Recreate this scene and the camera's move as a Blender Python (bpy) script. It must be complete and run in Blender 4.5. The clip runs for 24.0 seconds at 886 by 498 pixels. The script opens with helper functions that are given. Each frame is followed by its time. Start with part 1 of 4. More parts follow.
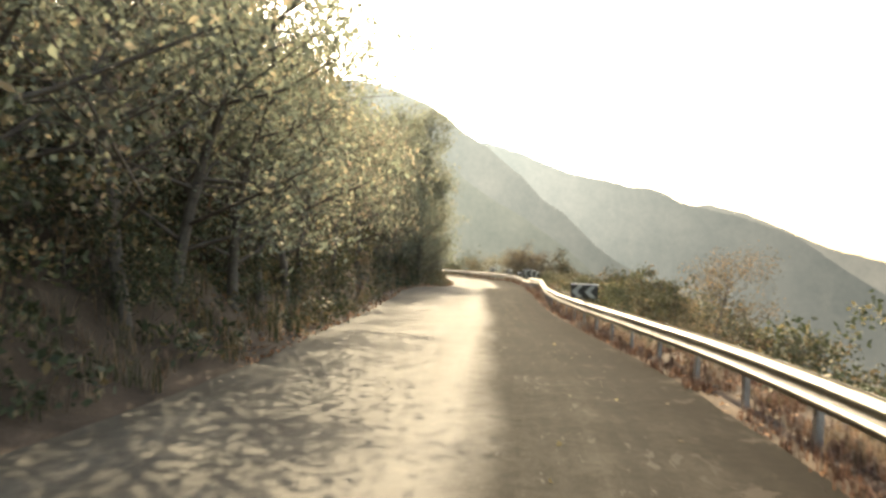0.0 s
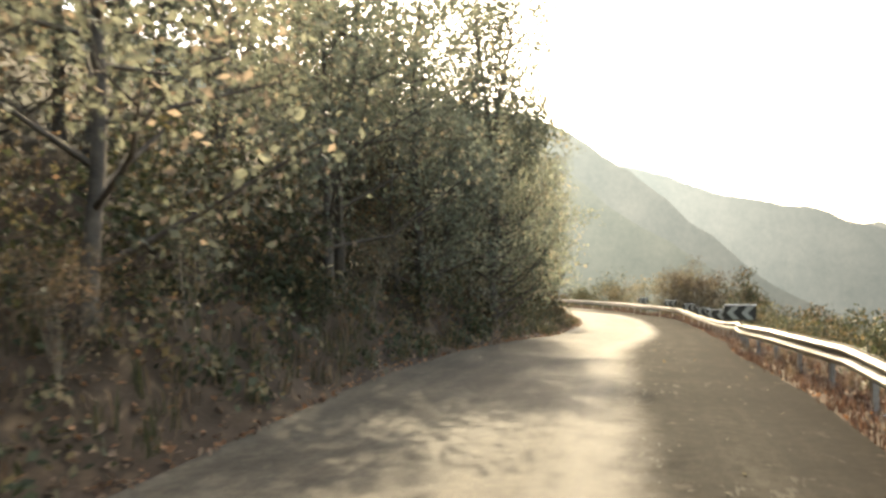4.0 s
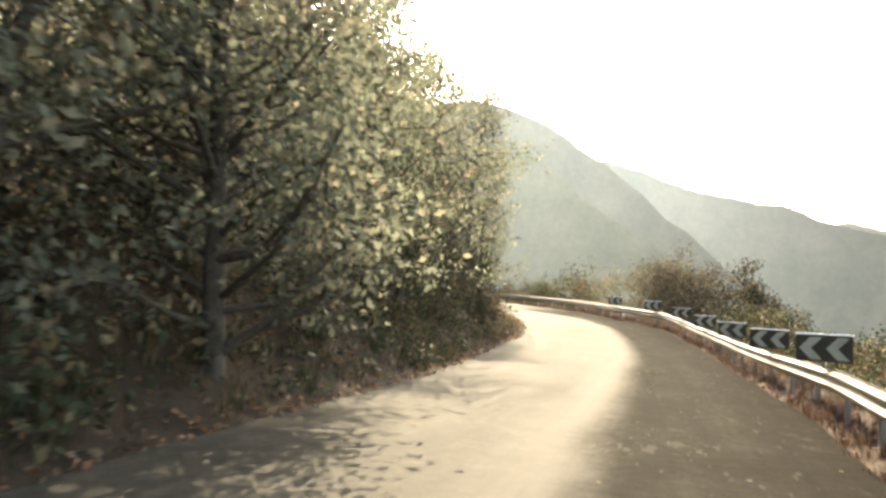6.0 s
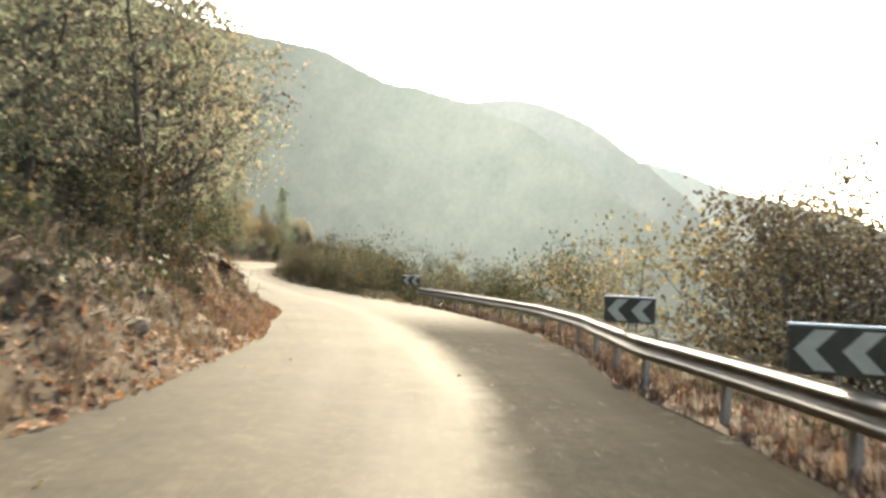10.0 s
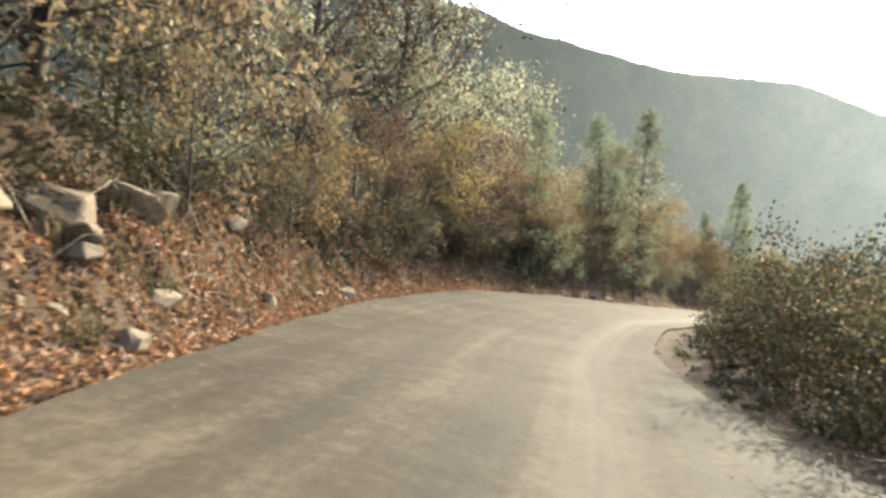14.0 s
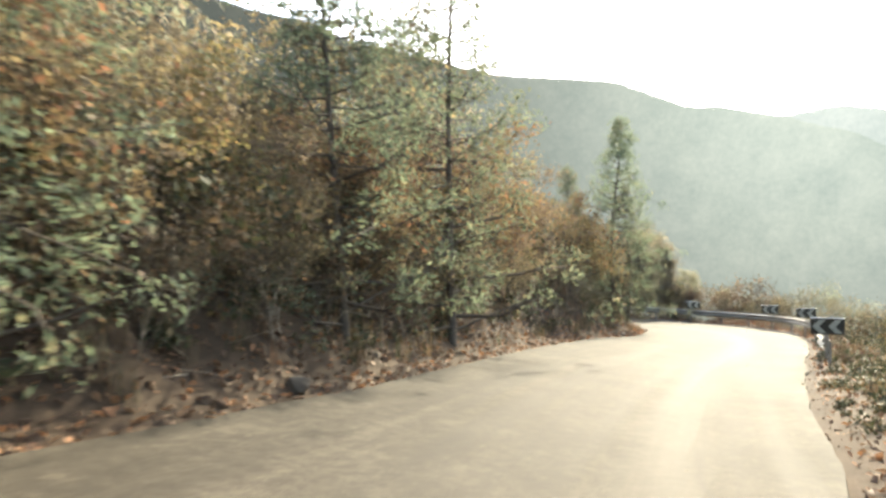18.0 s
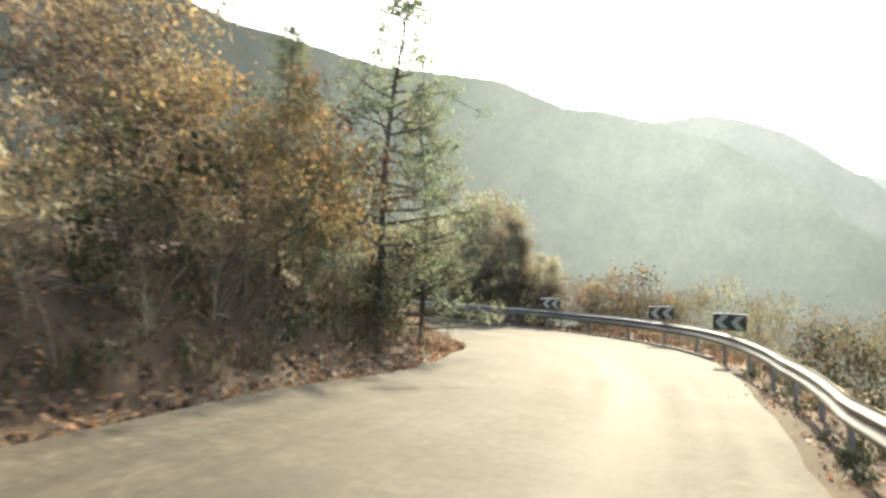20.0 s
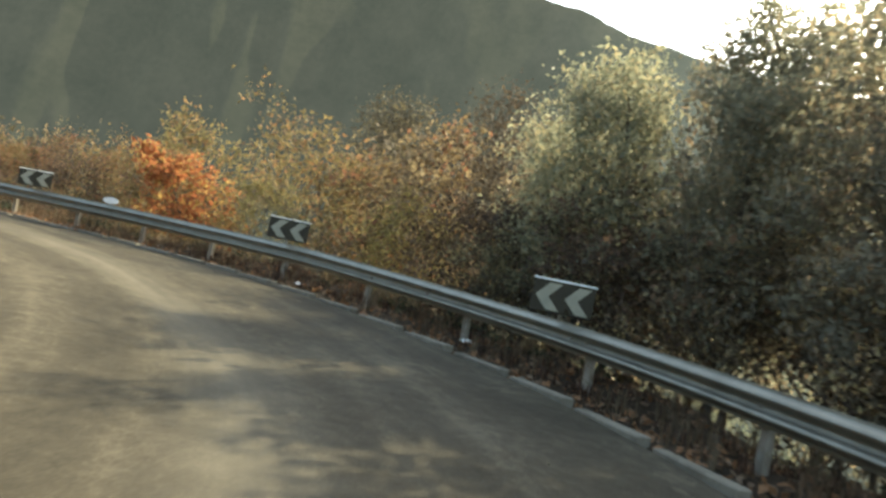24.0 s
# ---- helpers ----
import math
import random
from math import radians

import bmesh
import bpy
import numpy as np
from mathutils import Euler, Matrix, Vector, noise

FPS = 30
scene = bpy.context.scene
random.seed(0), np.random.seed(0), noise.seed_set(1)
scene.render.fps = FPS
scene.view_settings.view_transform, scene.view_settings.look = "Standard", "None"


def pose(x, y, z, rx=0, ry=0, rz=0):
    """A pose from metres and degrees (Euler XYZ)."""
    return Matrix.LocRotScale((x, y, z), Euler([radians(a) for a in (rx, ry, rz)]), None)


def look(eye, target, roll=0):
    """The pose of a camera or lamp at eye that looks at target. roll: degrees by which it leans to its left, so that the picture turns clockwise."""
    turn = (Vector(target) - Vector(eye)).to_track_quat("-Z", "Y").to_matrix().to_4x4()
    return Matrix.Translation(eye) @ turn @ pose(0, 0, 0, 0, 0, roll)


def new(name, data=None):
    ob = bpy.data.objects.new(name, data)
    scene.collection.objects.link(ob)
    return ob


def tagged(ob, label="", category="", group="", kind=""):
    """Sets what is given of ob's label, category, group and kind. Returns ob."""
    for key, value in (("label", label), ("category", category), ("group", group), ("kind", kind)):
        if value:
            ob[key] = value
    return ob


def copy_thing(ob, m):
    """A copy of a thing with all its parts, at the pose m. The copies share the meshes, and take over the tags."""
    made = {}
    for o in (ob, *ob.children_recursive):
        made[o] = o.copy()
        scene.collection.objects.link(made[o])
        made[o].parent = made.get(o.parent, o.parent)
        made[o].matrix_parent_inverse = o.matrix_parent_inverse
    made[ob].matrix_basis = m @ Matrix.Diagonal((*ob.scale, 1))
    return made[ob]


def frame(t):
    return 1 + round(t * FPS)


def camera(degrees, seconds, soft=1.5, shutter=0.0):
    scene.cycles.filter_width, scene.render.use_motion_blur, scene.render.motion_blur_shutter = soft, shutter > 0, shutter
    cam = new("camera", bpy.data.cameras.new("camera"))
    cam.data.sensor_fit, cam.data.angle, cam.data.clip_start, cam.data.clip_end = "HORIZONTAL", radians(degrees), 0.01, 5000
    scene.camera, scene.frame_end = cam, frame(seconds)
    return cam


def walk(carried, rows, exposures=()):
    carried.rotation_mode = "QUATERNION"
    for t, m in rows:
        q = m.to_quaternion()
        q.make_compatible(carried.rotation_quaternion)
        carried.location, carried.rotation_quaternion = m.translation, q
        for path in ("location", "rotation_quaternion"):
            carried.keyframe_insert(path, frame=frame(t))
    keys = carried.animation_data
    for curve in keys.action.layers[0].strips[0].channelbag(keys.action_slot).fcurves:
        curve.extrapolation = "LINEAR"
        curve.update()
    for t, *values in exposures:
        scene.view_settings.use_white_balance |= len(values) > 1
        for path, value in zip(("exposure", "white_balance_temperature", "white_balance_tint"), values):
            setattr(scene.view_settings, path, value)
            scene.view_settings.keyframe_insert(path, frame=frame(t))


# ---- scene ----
# The road's plan: distance marks every 5 m, with heading, level, widths left and right of the driving line, and the rail's set-back
MARK0, STEP = -20.0, 5.0
HEADING = [-18.6, -17.0, -15.0, -11.2, -6.7, -6.3, -6.7, -6.4, -8.4, -8.9, -11.0, -13.5, -12.2, -10.1, -8.6, -5.8, -1.5, 6.9, 13.2, 14.3, 17.1, 23.4, 29.5, 32.1, 30.2, 30.9, 24.9, 13.3, 10.3, 11.0, 9.1, 3.4, 2.3, 9.0, 19.0, 36.7, 56.0, 75.0, 92.0, 104.0, 110.0, 112.0, 113.0, 113.0, 113.0, 113.0, 113.0, 113.0]
LEVEL = [0.63, 0.50, 0.35, 0.16, 0.00, -0.13, -0.30, -0.44, -0.45, -0.43, -0.57, -0.80, -1.08, -1.42, -1.67, -1.89, -2.02, -1.90, -1.94, -2.06, -2.17, -2.27, -2.30, -2.35, -2.30, -2.18, -2.02, -1.70, -1.66, -1.73, -1.82, -1.90, -2.00, -2.06, -2.00, -1.99, -1.93, -1.75, -1.55, -1.48, -1.45, -1.42, -1.40, -1.38, -1.36, -1.34, -1.32, -1.30]
LEFT = [3.9, 3.9, 3.9, 3.9, 3.9, 3.9, 3.9, 3.9, 3.9, 4.0, 4.1, 4.2, 4.3, 4.5, 4.7, 4.7, 4.2, 3.8, 3.4, 3.1, 3.3, 2.95, 2.95, 3.35, 4.0, 4.4, 4.9, 4.8, 4.4, 3.95, 4.0, 4.1, 4.2, 3.9, 3.6, 3.0, 2.7, 2.9, 3.3, 3.6, 3.8, 3.9, 3.9, 3.9, 3.9, 3.9, 3.9, 3.9]
RIGHT = [1.9, 2.0, 2.2, 2.3, 2.3, 2.2, 2.2, 2.2, 2.1, 2.1, 1.9, 1.7, 1.8, 1.8, 1.8, 2.0, 2.2, 2.4, 2.1, 2.9, 3.3, 3.35, 3.2, 2.65, 2.4, 1.45, 0.85, 0.7, 0.82, 1.25, 1.58, 1.8, 1.62, 1.8, 2.4, 3.0, 3.2, 3.0, 2.6, 2.3, 1.7, 1.8, 1.9, 1.9, 1.9, 1.9, 1.9, 1.9]
SETBACK = [0.46, 0.45, 0.37, 0.09, 0.07, 0.11, 0.11, 0.12, 0.27, 0.41, 0.32, 0.16, 0.26, 0.26, 0.14, 0.09, -0.04, -0.30, 0.01, 0.28, 0.44, 0.56, 0.56, 0.43, 0.45, 0.45, 0.45, 0.45, 0.45, 0.45, 0.44, 0.39, 0.38, 0.43, 0.24, 0.30, 0.70, 0.70, 0.60, 0.49, 0.45, 0.45, 0.45, 0.45, 0.45, 0.45, 0.45, 0.45]
# the outside of the right-hand bend lies higher
BANK_AT, BANK = [86.0, 96.0, 104.0, 140.0, 148.0, 156.0], [0.0, 0.06, 0.09, 0.09, 0.05, 0.0]

cam = camera(60.0, 24.0, soft=2.9, shutter=0.25)
PATH = [
    (0, -1.94, -10.89, 1.88, -4.57, -0.51, -1.57),
    (0.5, -1.17, -7.79, 1.78, -1.06, 0.16, -1.73),
    (1, -0.67, -4.74, 1.69, 1.15, 0.51, -1.80),
    (1.5, -0.33, -1.71, 1.57, 2.78, 0.85, -1.37),
    (2, 0.01, 1.29, 1.46, 4.75, 1.03, -0.90),
    (2.5, 0.35, 4.31, 1.37, 5.27, 1.36, -0.68),
    (3, 0.65, 7.47, 1.29, 5.85, 1.63, -0.38),
    (3.5, 0.97, 10.70, 1.25, 6.06, 1.62, -0.20),
    (5.5, 3.05, 24.74, 1.02, 4.59, 1.01, -0.76),
    (6, 3.76, 28.95, 0.88, 4.15, 0.87, -1.58),
    (6.5, 4.65, 32.97, 0.72, 4.05, 0.76, -3.00),
    (7, 5.53, 37.05, 0.55, 3.63, 0.91, -2.93),
    (7.5, 6.40, 41.15, 0.33, 3.69, 0.95, -2.26),
    (8, 7.19, 45.09, 0.09, 4.27, 1.09, -1.18),
    (8.5, 7.85, 48.71, -0.10, 4.94, 1.11, -0.86),
    (9, 8.30, 52.25, -0.27, 5.57, 1.08, -1.46),
    (9.5, 8.76, 55.67, -0.36, 6.31, 0.86, -2.29),
    (11.5, 7.46, 73.19, -0.55, 18.19, 0.78, -4.58),
    (12, 6.10, 77.44, -0.65, 26.64, 0.54, -5.62),
    (12.5, 4.37, 81.38, -0.74, 30.59, 0.44, -6.52),
    (13, 2.30, 85.32, -0.79, 35.14, 0.56, -6.34),
    (13.5, 0.28, 88.71, -0.80, 37.90, 1.08, -6.98),
    (14, -1.54, 92.06, -0.86, 40.75, 1.74, -5.62),
    (14.5, -3.11, 94.89, -0.80, 42.59, 2.05, -4.23),
    (15, -4.76, 97.45, -0.76, 43.74, 2.51, -2.28),
    (15.5, -6.08, 99.68, -0.70, 44.58, 3.14, -0.02),
    (16, -7.17, 101.76, -0.64, 44.29, 3.19, -1.11),
    (16.5, -7.87, 103.76, -0.63, 39.21, 3.61, -0.01),
    (17, -8.59, 105.89, -0.48, 36.70, 3.10, -0.96),
    (17.5, -9.73, 107.98, -0.27, 33.21, 3.32, 0.21),
    (18, -10.59, 111.23, -0.16, 29.42, 3.10, -0.08),
    (18.5, -11.41, 114.86, -0.18, 26.29, 2.86, -0.44),
    (19, -12.03, 118.70, -0.23, 23.72, 2.78, -0.76),
    (19.5, -12.55, 122.48, -0.27, 21.26, 2.85, -0.46),
    (21.5, -14.27, 138.38, -0.55, 21.28, 2.34, -3.12),
    (22, -14.79, 141.39, -0.56, 21.97, 2.24, -4.55),
    (22.5, -15.51, 144.17, -0.57, 23.06, 2.23, -6.50),
    (23, -16.56, 146.76, -0.61, 31.57, 1.63, -8.49),
    (23.5, -17.86, 148.98, -0.63, 41.31, 0.53, -10.02),
    (24, -19.42, 151.13, -0.67, 47.47, 1.14, -10.97),
]
walk(cam, [(t, pose(x, y, z, 90 + pitch, roll, yaw)) for t, x, y, z, yaw, pitch, roll in PATH],
     exposures=((0.0, 2.62, 8100, 8), (6.0, 2.65, 7900, 8), (9.5, 2.62, 7500, 6), (12.0, 2.56, 7200, 6), (14.5, 2.62, 7000, 6), (18.0, 2.68, 7000, 5), (19.0, 2.68, 7200, 5), (22.0, 2.56, 7300, 3), (23.0, 2.56, 7300, 2), (24.0, 2.4, 7600, -4)))

# ---- light ----
SUN_AZ, SUN_EL = 2.0, 36.0
world = bpy.data.worlds.new("sky")
scene.world = world
world.use_nodes = True
wn = world.node_tree
wn.nodes.clear()
sky = wn.nodes.new("ShaderNodeTexSky")
sky.sky_type = "NISHITA"
sky.sun_disc = False
sky.sun_elevation, sky.sun_rotation = radians(SUN_EL), radians(-SUN_AZ)
sky.air_density, sky.dust_density, sky.ozone_density = 1.0, 2.5, 1.0
bg = wn.nodes.new("ShaderNodeBackground")
bg.inputs["Strength"].default_value = 0.15
wout = wn.nodes.new("ShaderNodeOutputWorld")
wn.links.new(sky.outputs[0], bg.inputs[0])
wn.links.new(bg.outputs[0], wout.inputs[0])

sun_way = Vector((-math.sin(radians(SUN_AZ)) * math.cos(radians(SUN_EL)), math.cos(radians(SUN_AZ)) * math.cos(radians(SUN_EL)), math.sin(radians(SUN_EL))))
# where the ridges' painted haze glows brightest, low over them under the sun
HAZE_WAY = Vector((-math.sin(radians(SUN_AZ)) * 0.96, math.cos(radians(SUN_AZ)) * 0.96, 0.28))
sun = new("sun", bpy.data.lights.new("sun", "SUN"))
sun.data.energy, sun.data.angle, sun.data.color = 4.0, radians(0.6), (1.0, 0.915, 0.74)
sun.matrix_world = look(sun_way * 300, (0, 0, 0))


# ---- materials ----
def mat_new(name):
    m = bpy.data.materials.new(name)
    m.use_nodes = True
    nt = m.node_tree
    nt.nodes.clear()
    out = nt.nodes.new("ShaderNodeOutputMaterial")
    return m, nt, out


def nd(nt, kind, **kw):
    n = nt.nodes.new(kind)
    for k, v in kw.items():
        n.inputs[k].default_value = v
    return n


def ramp(nt, fac, stops):
    n = nt.nodes.new("ShaderNodeValToRGB")
    el = n.color_ramp.elements
    while len(el) < len(stops):
        el.new(0.5)
    for e, (p, c) in zip(el, stops):
        e.position, e.color = p, (*c, 1)
    nt.links.new(fac, n.inputs[0])
    return n.outputs[0]


def noise_tex(nt, scale, detail=4, rough=0.6, vec=None, dist=0.0):
    n = nd(nt, "ShaderNodeTexNoise", Scale=scale, Detail=detail, Roughness=rough, Distortion=dist)
    if vec is None:
        vec = nt.nodes.new("ShaderNodeNewGeometry").outputs["Position"]
    nt.links.new(vec, n.inputs["Vector"])
    return n.outputs["Fac"]


def mixc(nt, fac, a, b, kind="MIX"):
    n = nt.nodes.new("ShaderNodeMix")
    n.data_type, n.blend_type = "RGBA", kind
    for sock, v in ((0, fac), (6, a), (7, b)):
        if isinstance(v, (int, float)):
            n.inputs[sock].default_value = v
        elif isinstance(v, tuple):
            n.inputs[sock].default_value = (*v, 1)
        else:
            nt.links.new(v, n.inputs[sock])
    return n.outputs[2]


def maths(nt, op, a, b=0.0, c=0.0):
    n = nt.nodes.new("ShaderNodeMath")
    n.operation = op
    for i, v in enumerate((a, b, c)):
        if isinstance(v, (int, float)):
            n.inputs[i].default_value = v
        else:
            nt.links.new(v, n.inputs[i])
    return n.outputs[0]


def bump(nt, height, strength, dist):
    n = nd(nt, "ShaderNodeBump", Strength=strength, Distance=dist)
    nt.links.new(height, n.inputs["Height"])
    return n.outputs[0]


def surface(name, stops, scale=3.0, fine=60.0, rough=0.8, metal=0.0, bump_d=0.01, spec=0.3, per_thing=0.0):
    """A rough surface with variation at two scales."""
    m, nt, out = mat_new(name)
    p = nd(nt, "ShaderNodeBsdfPrincipled", Roughness=rough, Metallic=metal)
    p.inputs["Specular IOR Level"].default_value = spec
    a, b = noise_tex(nt, scale), noise_tex(nt, fine, 3)
    f = maths(nt, "ADD", maths(nt, "MULTIPLY", a, 0.65), maths(nt, "MULTIPLY", b, 0.35))
    col = ramp(nt, f, stops)
    if per_thing:
        oi = nt.nodes.new("ShaderNodeObjectInfo")
        h = nd(nt, "ShaderNodeHueSaturation")
        nt.links.new(col, h.inputs["Color"])
        nt.links.new(maths(nt, "MULTIPLY_ADD", oi.outputs["Random"], per_thing, 1 - per_thing / 2), h.inputs["Value"])
        col = h.outputs[0]
    nt.links.new(col, p.inputs["Base Color"])
    nt.links.new(bump(nt, f, 0.6, bump_d), p.inputs["Normal"])
    nt.links.new(p.outputs[0], out.inputs[0])
    return m


def leaf_mat(name, dark, light, dry, dry_share, trans=0.55):
    """Leaves that let light through; each leaf has its own shade, some are dry."""
    m, nt, out = mat_new(name)
    geo = nt.nodes.new("ShaderNodeNewGeometry")
    oi = nt.nodes.new("ShaderNodeObjectInfo")
    rnd = geo.outputs["Random Per Island"]
    col = mixc(nt, rnd, dark, light)
    patch = noise_tex(nt, 0.9, 2)
    isdry = maths(nt, "GREATER_THAN", maths(nt, "ADD", maths(nt, "MULTIPLY", rnd, 0.6), maths(nt, "MULTIPLY", patch, 0.8)), 1.0 - 0.6 * dry_share)
    col = mixc(nt, isdry, col, dry)
    h = nd(nt, "ShaderNodeHueSaturation")
    nt.links.new(col, h.inputs["Color"])
    nt.links.new(maths(nt, "MULTIPLY_ADD", oi.outputs["Random"], 0.5, 0.75), h.inputs["Value"])
    nt.links.new(maths(nt, "MULTIPLY_ADD", oi.outputs["Random"], 0.05, 0.475), h.inputs["Hue"])
    p = nd(nt, "ShaderNodeBsdfPrincipled", Roughness=0.7)
    p.inputs["Specular IOR Level"].default_value = 0.14
    t = nt.nodes.new("ShaderNodeBsdfTranslucent")
    mx = nd(nt, "ShaderNodeMixShader", Fac=trans)
    nt.links.new(h.outputs[0], p.inputs["Base Color"])
    nt.links.new(h.outputs[0], t.inputs["Color"])
    nt.links.new(p.outputs[0], mx.inputs[1])
    nt.links.new(t.outputs[0], mx.inputs[2])
    nt.links.new(mx.outputs[0], out.inputs[0])
    return m


def asphalt_mat():
    """Worn asphalt: aggregate grain, polished wheel tracks, a darker outer strip, seams; u runs across the road in metres, v along it."""
    m, nt, out = mat_new("asphalt")
    p = nd(nt, "ShaderNodeBsdfPrincipled", Roughness=0.55)
    uv = nt.nodes.new("ShaderNodeUVMap")
    sep = nt.nodes.new("ShaderNodeSeparateXYZ")
    nt.links.new(uv.outputs[0], sep.inputs[0])
    u, v = sep.outputs[0], sep.outputs[1]
    grain = noise_tex(nt, 55, 3)
    blot = noise_tex(nt, 0.7, 5)
    wob = noise_tex(nt, 0.35, 3)
    # long streaks along the road
    st = nt.nodes.new("ShaderNodeCombineXYZ")
    nt.links.new(maths(nt, "MULTIPLY", u, 2.2), st.inputs[0])
    nt.links.new(maths(nt, "MULTIPLY", v, 0.08), st.inputs[1])
    streak = noise_tex(nt, 1.0, 4, 0.6, st.outputs[0])
    f = maths(nt, "ADD", maths(nt, "MULTIPLY", grain, 0.35), maths(nt, "ADD", maths(nt, "MULTIPLY", blot, 0.3), maths(nt, "MULTIPLY", streak, 0.35)))
    f = maths(nt, "ADD", f, maths(nt, "MULTIPLY_ADD", noise_tex(nt, 7.0, 4, 0.7), 0.3, -0.15))
    col = ramp(nt, f, ((0.34, (0.0205, 0.0166, 0.0114)), (0.5, (0.0455, 0.0375, 0.026)), (0.66, (0.096, 0.08, 0.0568))))
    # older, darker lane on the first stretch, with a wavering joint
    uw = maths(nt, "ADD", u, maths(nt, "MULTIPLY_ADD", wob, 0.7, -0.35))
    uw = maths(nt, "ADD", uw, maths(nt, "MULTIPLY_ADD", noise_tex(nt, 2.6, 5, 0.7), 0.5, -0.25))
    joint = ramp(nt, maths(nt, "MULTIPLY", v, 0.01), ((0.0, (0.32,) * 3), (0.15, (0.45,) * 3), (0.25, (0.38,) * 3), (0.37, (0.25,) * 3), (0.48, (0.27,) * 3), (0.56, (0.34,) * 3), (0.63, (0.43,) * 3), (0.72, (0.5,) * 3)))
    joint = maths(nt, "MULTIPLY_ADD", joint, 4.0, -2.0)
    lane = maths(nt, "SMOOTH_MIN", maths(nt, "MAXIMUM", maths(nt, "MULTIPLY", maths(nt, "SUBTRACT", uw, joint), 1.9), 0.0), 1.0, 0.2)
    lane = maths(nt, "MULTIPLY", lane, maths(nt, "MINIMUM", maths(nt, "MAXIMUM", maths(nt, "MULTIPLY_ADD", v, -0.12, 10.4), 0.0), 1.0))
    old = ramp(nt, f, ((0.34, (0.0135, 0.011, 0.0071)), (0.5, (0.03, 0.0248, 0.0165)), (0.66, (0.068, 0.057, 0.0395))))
    long = nt.nodes.new("ShaderNodeCombineXYZ")
    nt.links.new(maths(nt, "MULTIPLY", u, 9.0), long.inputs[0])
    nt.links.new(maths(nt, "MULTIPLY", v, 2.2), long.inputs[1])
    flecks = maths(nt, "GREATER_THAN", maths(nt, "ADD", maths(nt, "MULTIPLY", noise_tex(nt, 1.0, 3, 0.6, long.outputs[0]), 0.7), maths(nt, "MULTIPLY", noise_tex(nt, 0.8, 3), 0.4)), 0.66)
    old = mixc(nt, maths(nt, "MULTIPLY", flecks, 0.45), old, (0.14, 0.12, 0.088))
    # darker brown towards the outer edge
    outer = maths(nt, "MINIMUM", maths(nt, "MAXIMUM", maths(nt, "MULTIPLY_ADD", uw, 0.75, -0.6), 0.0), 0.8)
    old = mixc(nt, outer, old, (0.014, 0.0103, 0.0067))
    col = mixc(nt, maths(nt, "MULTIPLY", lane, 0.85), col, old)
    # dusty pale line along the joint
    band = maths(nt, "MAXIMUM", maths(nt, "SUBTRACT", 1.0, maths(nt, "DIVIDE", maths(nt, "ABSOLUTE", maths(nt, "SUBTRACT", maths(nt, "ADD", uw, 0.2), joint)), 0.55)), 0.0)
    col = mixc(nt, maths(nt, "MULTIPLY", band, maths(nt, "MULTIPLY_ADD", streak, 0.9, -0.05)), col, (0.135, 0.116, 0.088))
    # a worn tar joint on the middle stretch
    d = maths(nt, "ABSOLUTE", maths(nt, "ADD", u, maths(nt, "MULTIPLY_ADD", noise_tex(nt, 0.16, 3, 0.5), 1.2, -0.55)))
    here = maths(nt, "MINIMUM", maths(nt, "MAXIMUM", maths(nt, "MULTIPLY_ADD", maths(nt, "ABSOLUTE", maths(nt, "SUBTRACT", v, 100.0)), -0.2, 5.6), 0.0), 1.0)
    seam = maths(nt, "MULTIPLY", maths(nt, "MAXIMUM", maths(nt, "MULTIPLY_ADD", d, -14.0, 1.0), 0.0), maths(nt, "MULTIPLY", here, maths(nt, "MULTIPLY", noise_tex(nt, 0.6, 2), 0.6)))
    col = mixc(nt, seam, col, (0.03, 0.026, 0.021))
    # dirt blown in from the edges
    dirt = maths(nt, "GREATER_THAN", maths(nt, "ADD", noise_tex(nt, 1.3, 5, 0.7), maths(nt, "MULTIPLY", maths(nt, "ABSOLUTE", maths(nt, "ADD", u, 1.0)), 0.035)), 0.72)
    col = mixc(nt, maths(nt, "MULTIPLY", dirt, 0.3), col, (0.12, 0.096, 0.068))
    nt.links.new(col, p.inputs["Base Color"])
    p.inputs["Specular IOR Level"].default_value = 0.27
    nt.links.new(maths(nt, "MULTIPLY_ADD", streak, 0.26, 0.58), p.inputs["Roughness"])
    nt.links.new(bump(nt, maths(nt, "ADD", grain, maths(nt, "MULTIPLY", blot, 0.6)), 0.55, 0.012), p.inputs["Normal"])
    df = nd(nt, "ShaderNodeBsdfDiffuse", Roughness=0.9)
    nt.links.new(col, df.inputs[0])
    mx = nt.nodes.new("ShaderNodeMixShader")
    nt.links.new(maths(nt, "MULTIPLY_ADD", lane, -0.27, 0.35), mx.inputs[0])
    nt.links.new(df.outputs[0], mx.inputs[1])
    nt.links.new(p.outputs[0], mx.inputs[2])
    nt.links.new(mx.outputs[0], out.inputs[0])
    return m


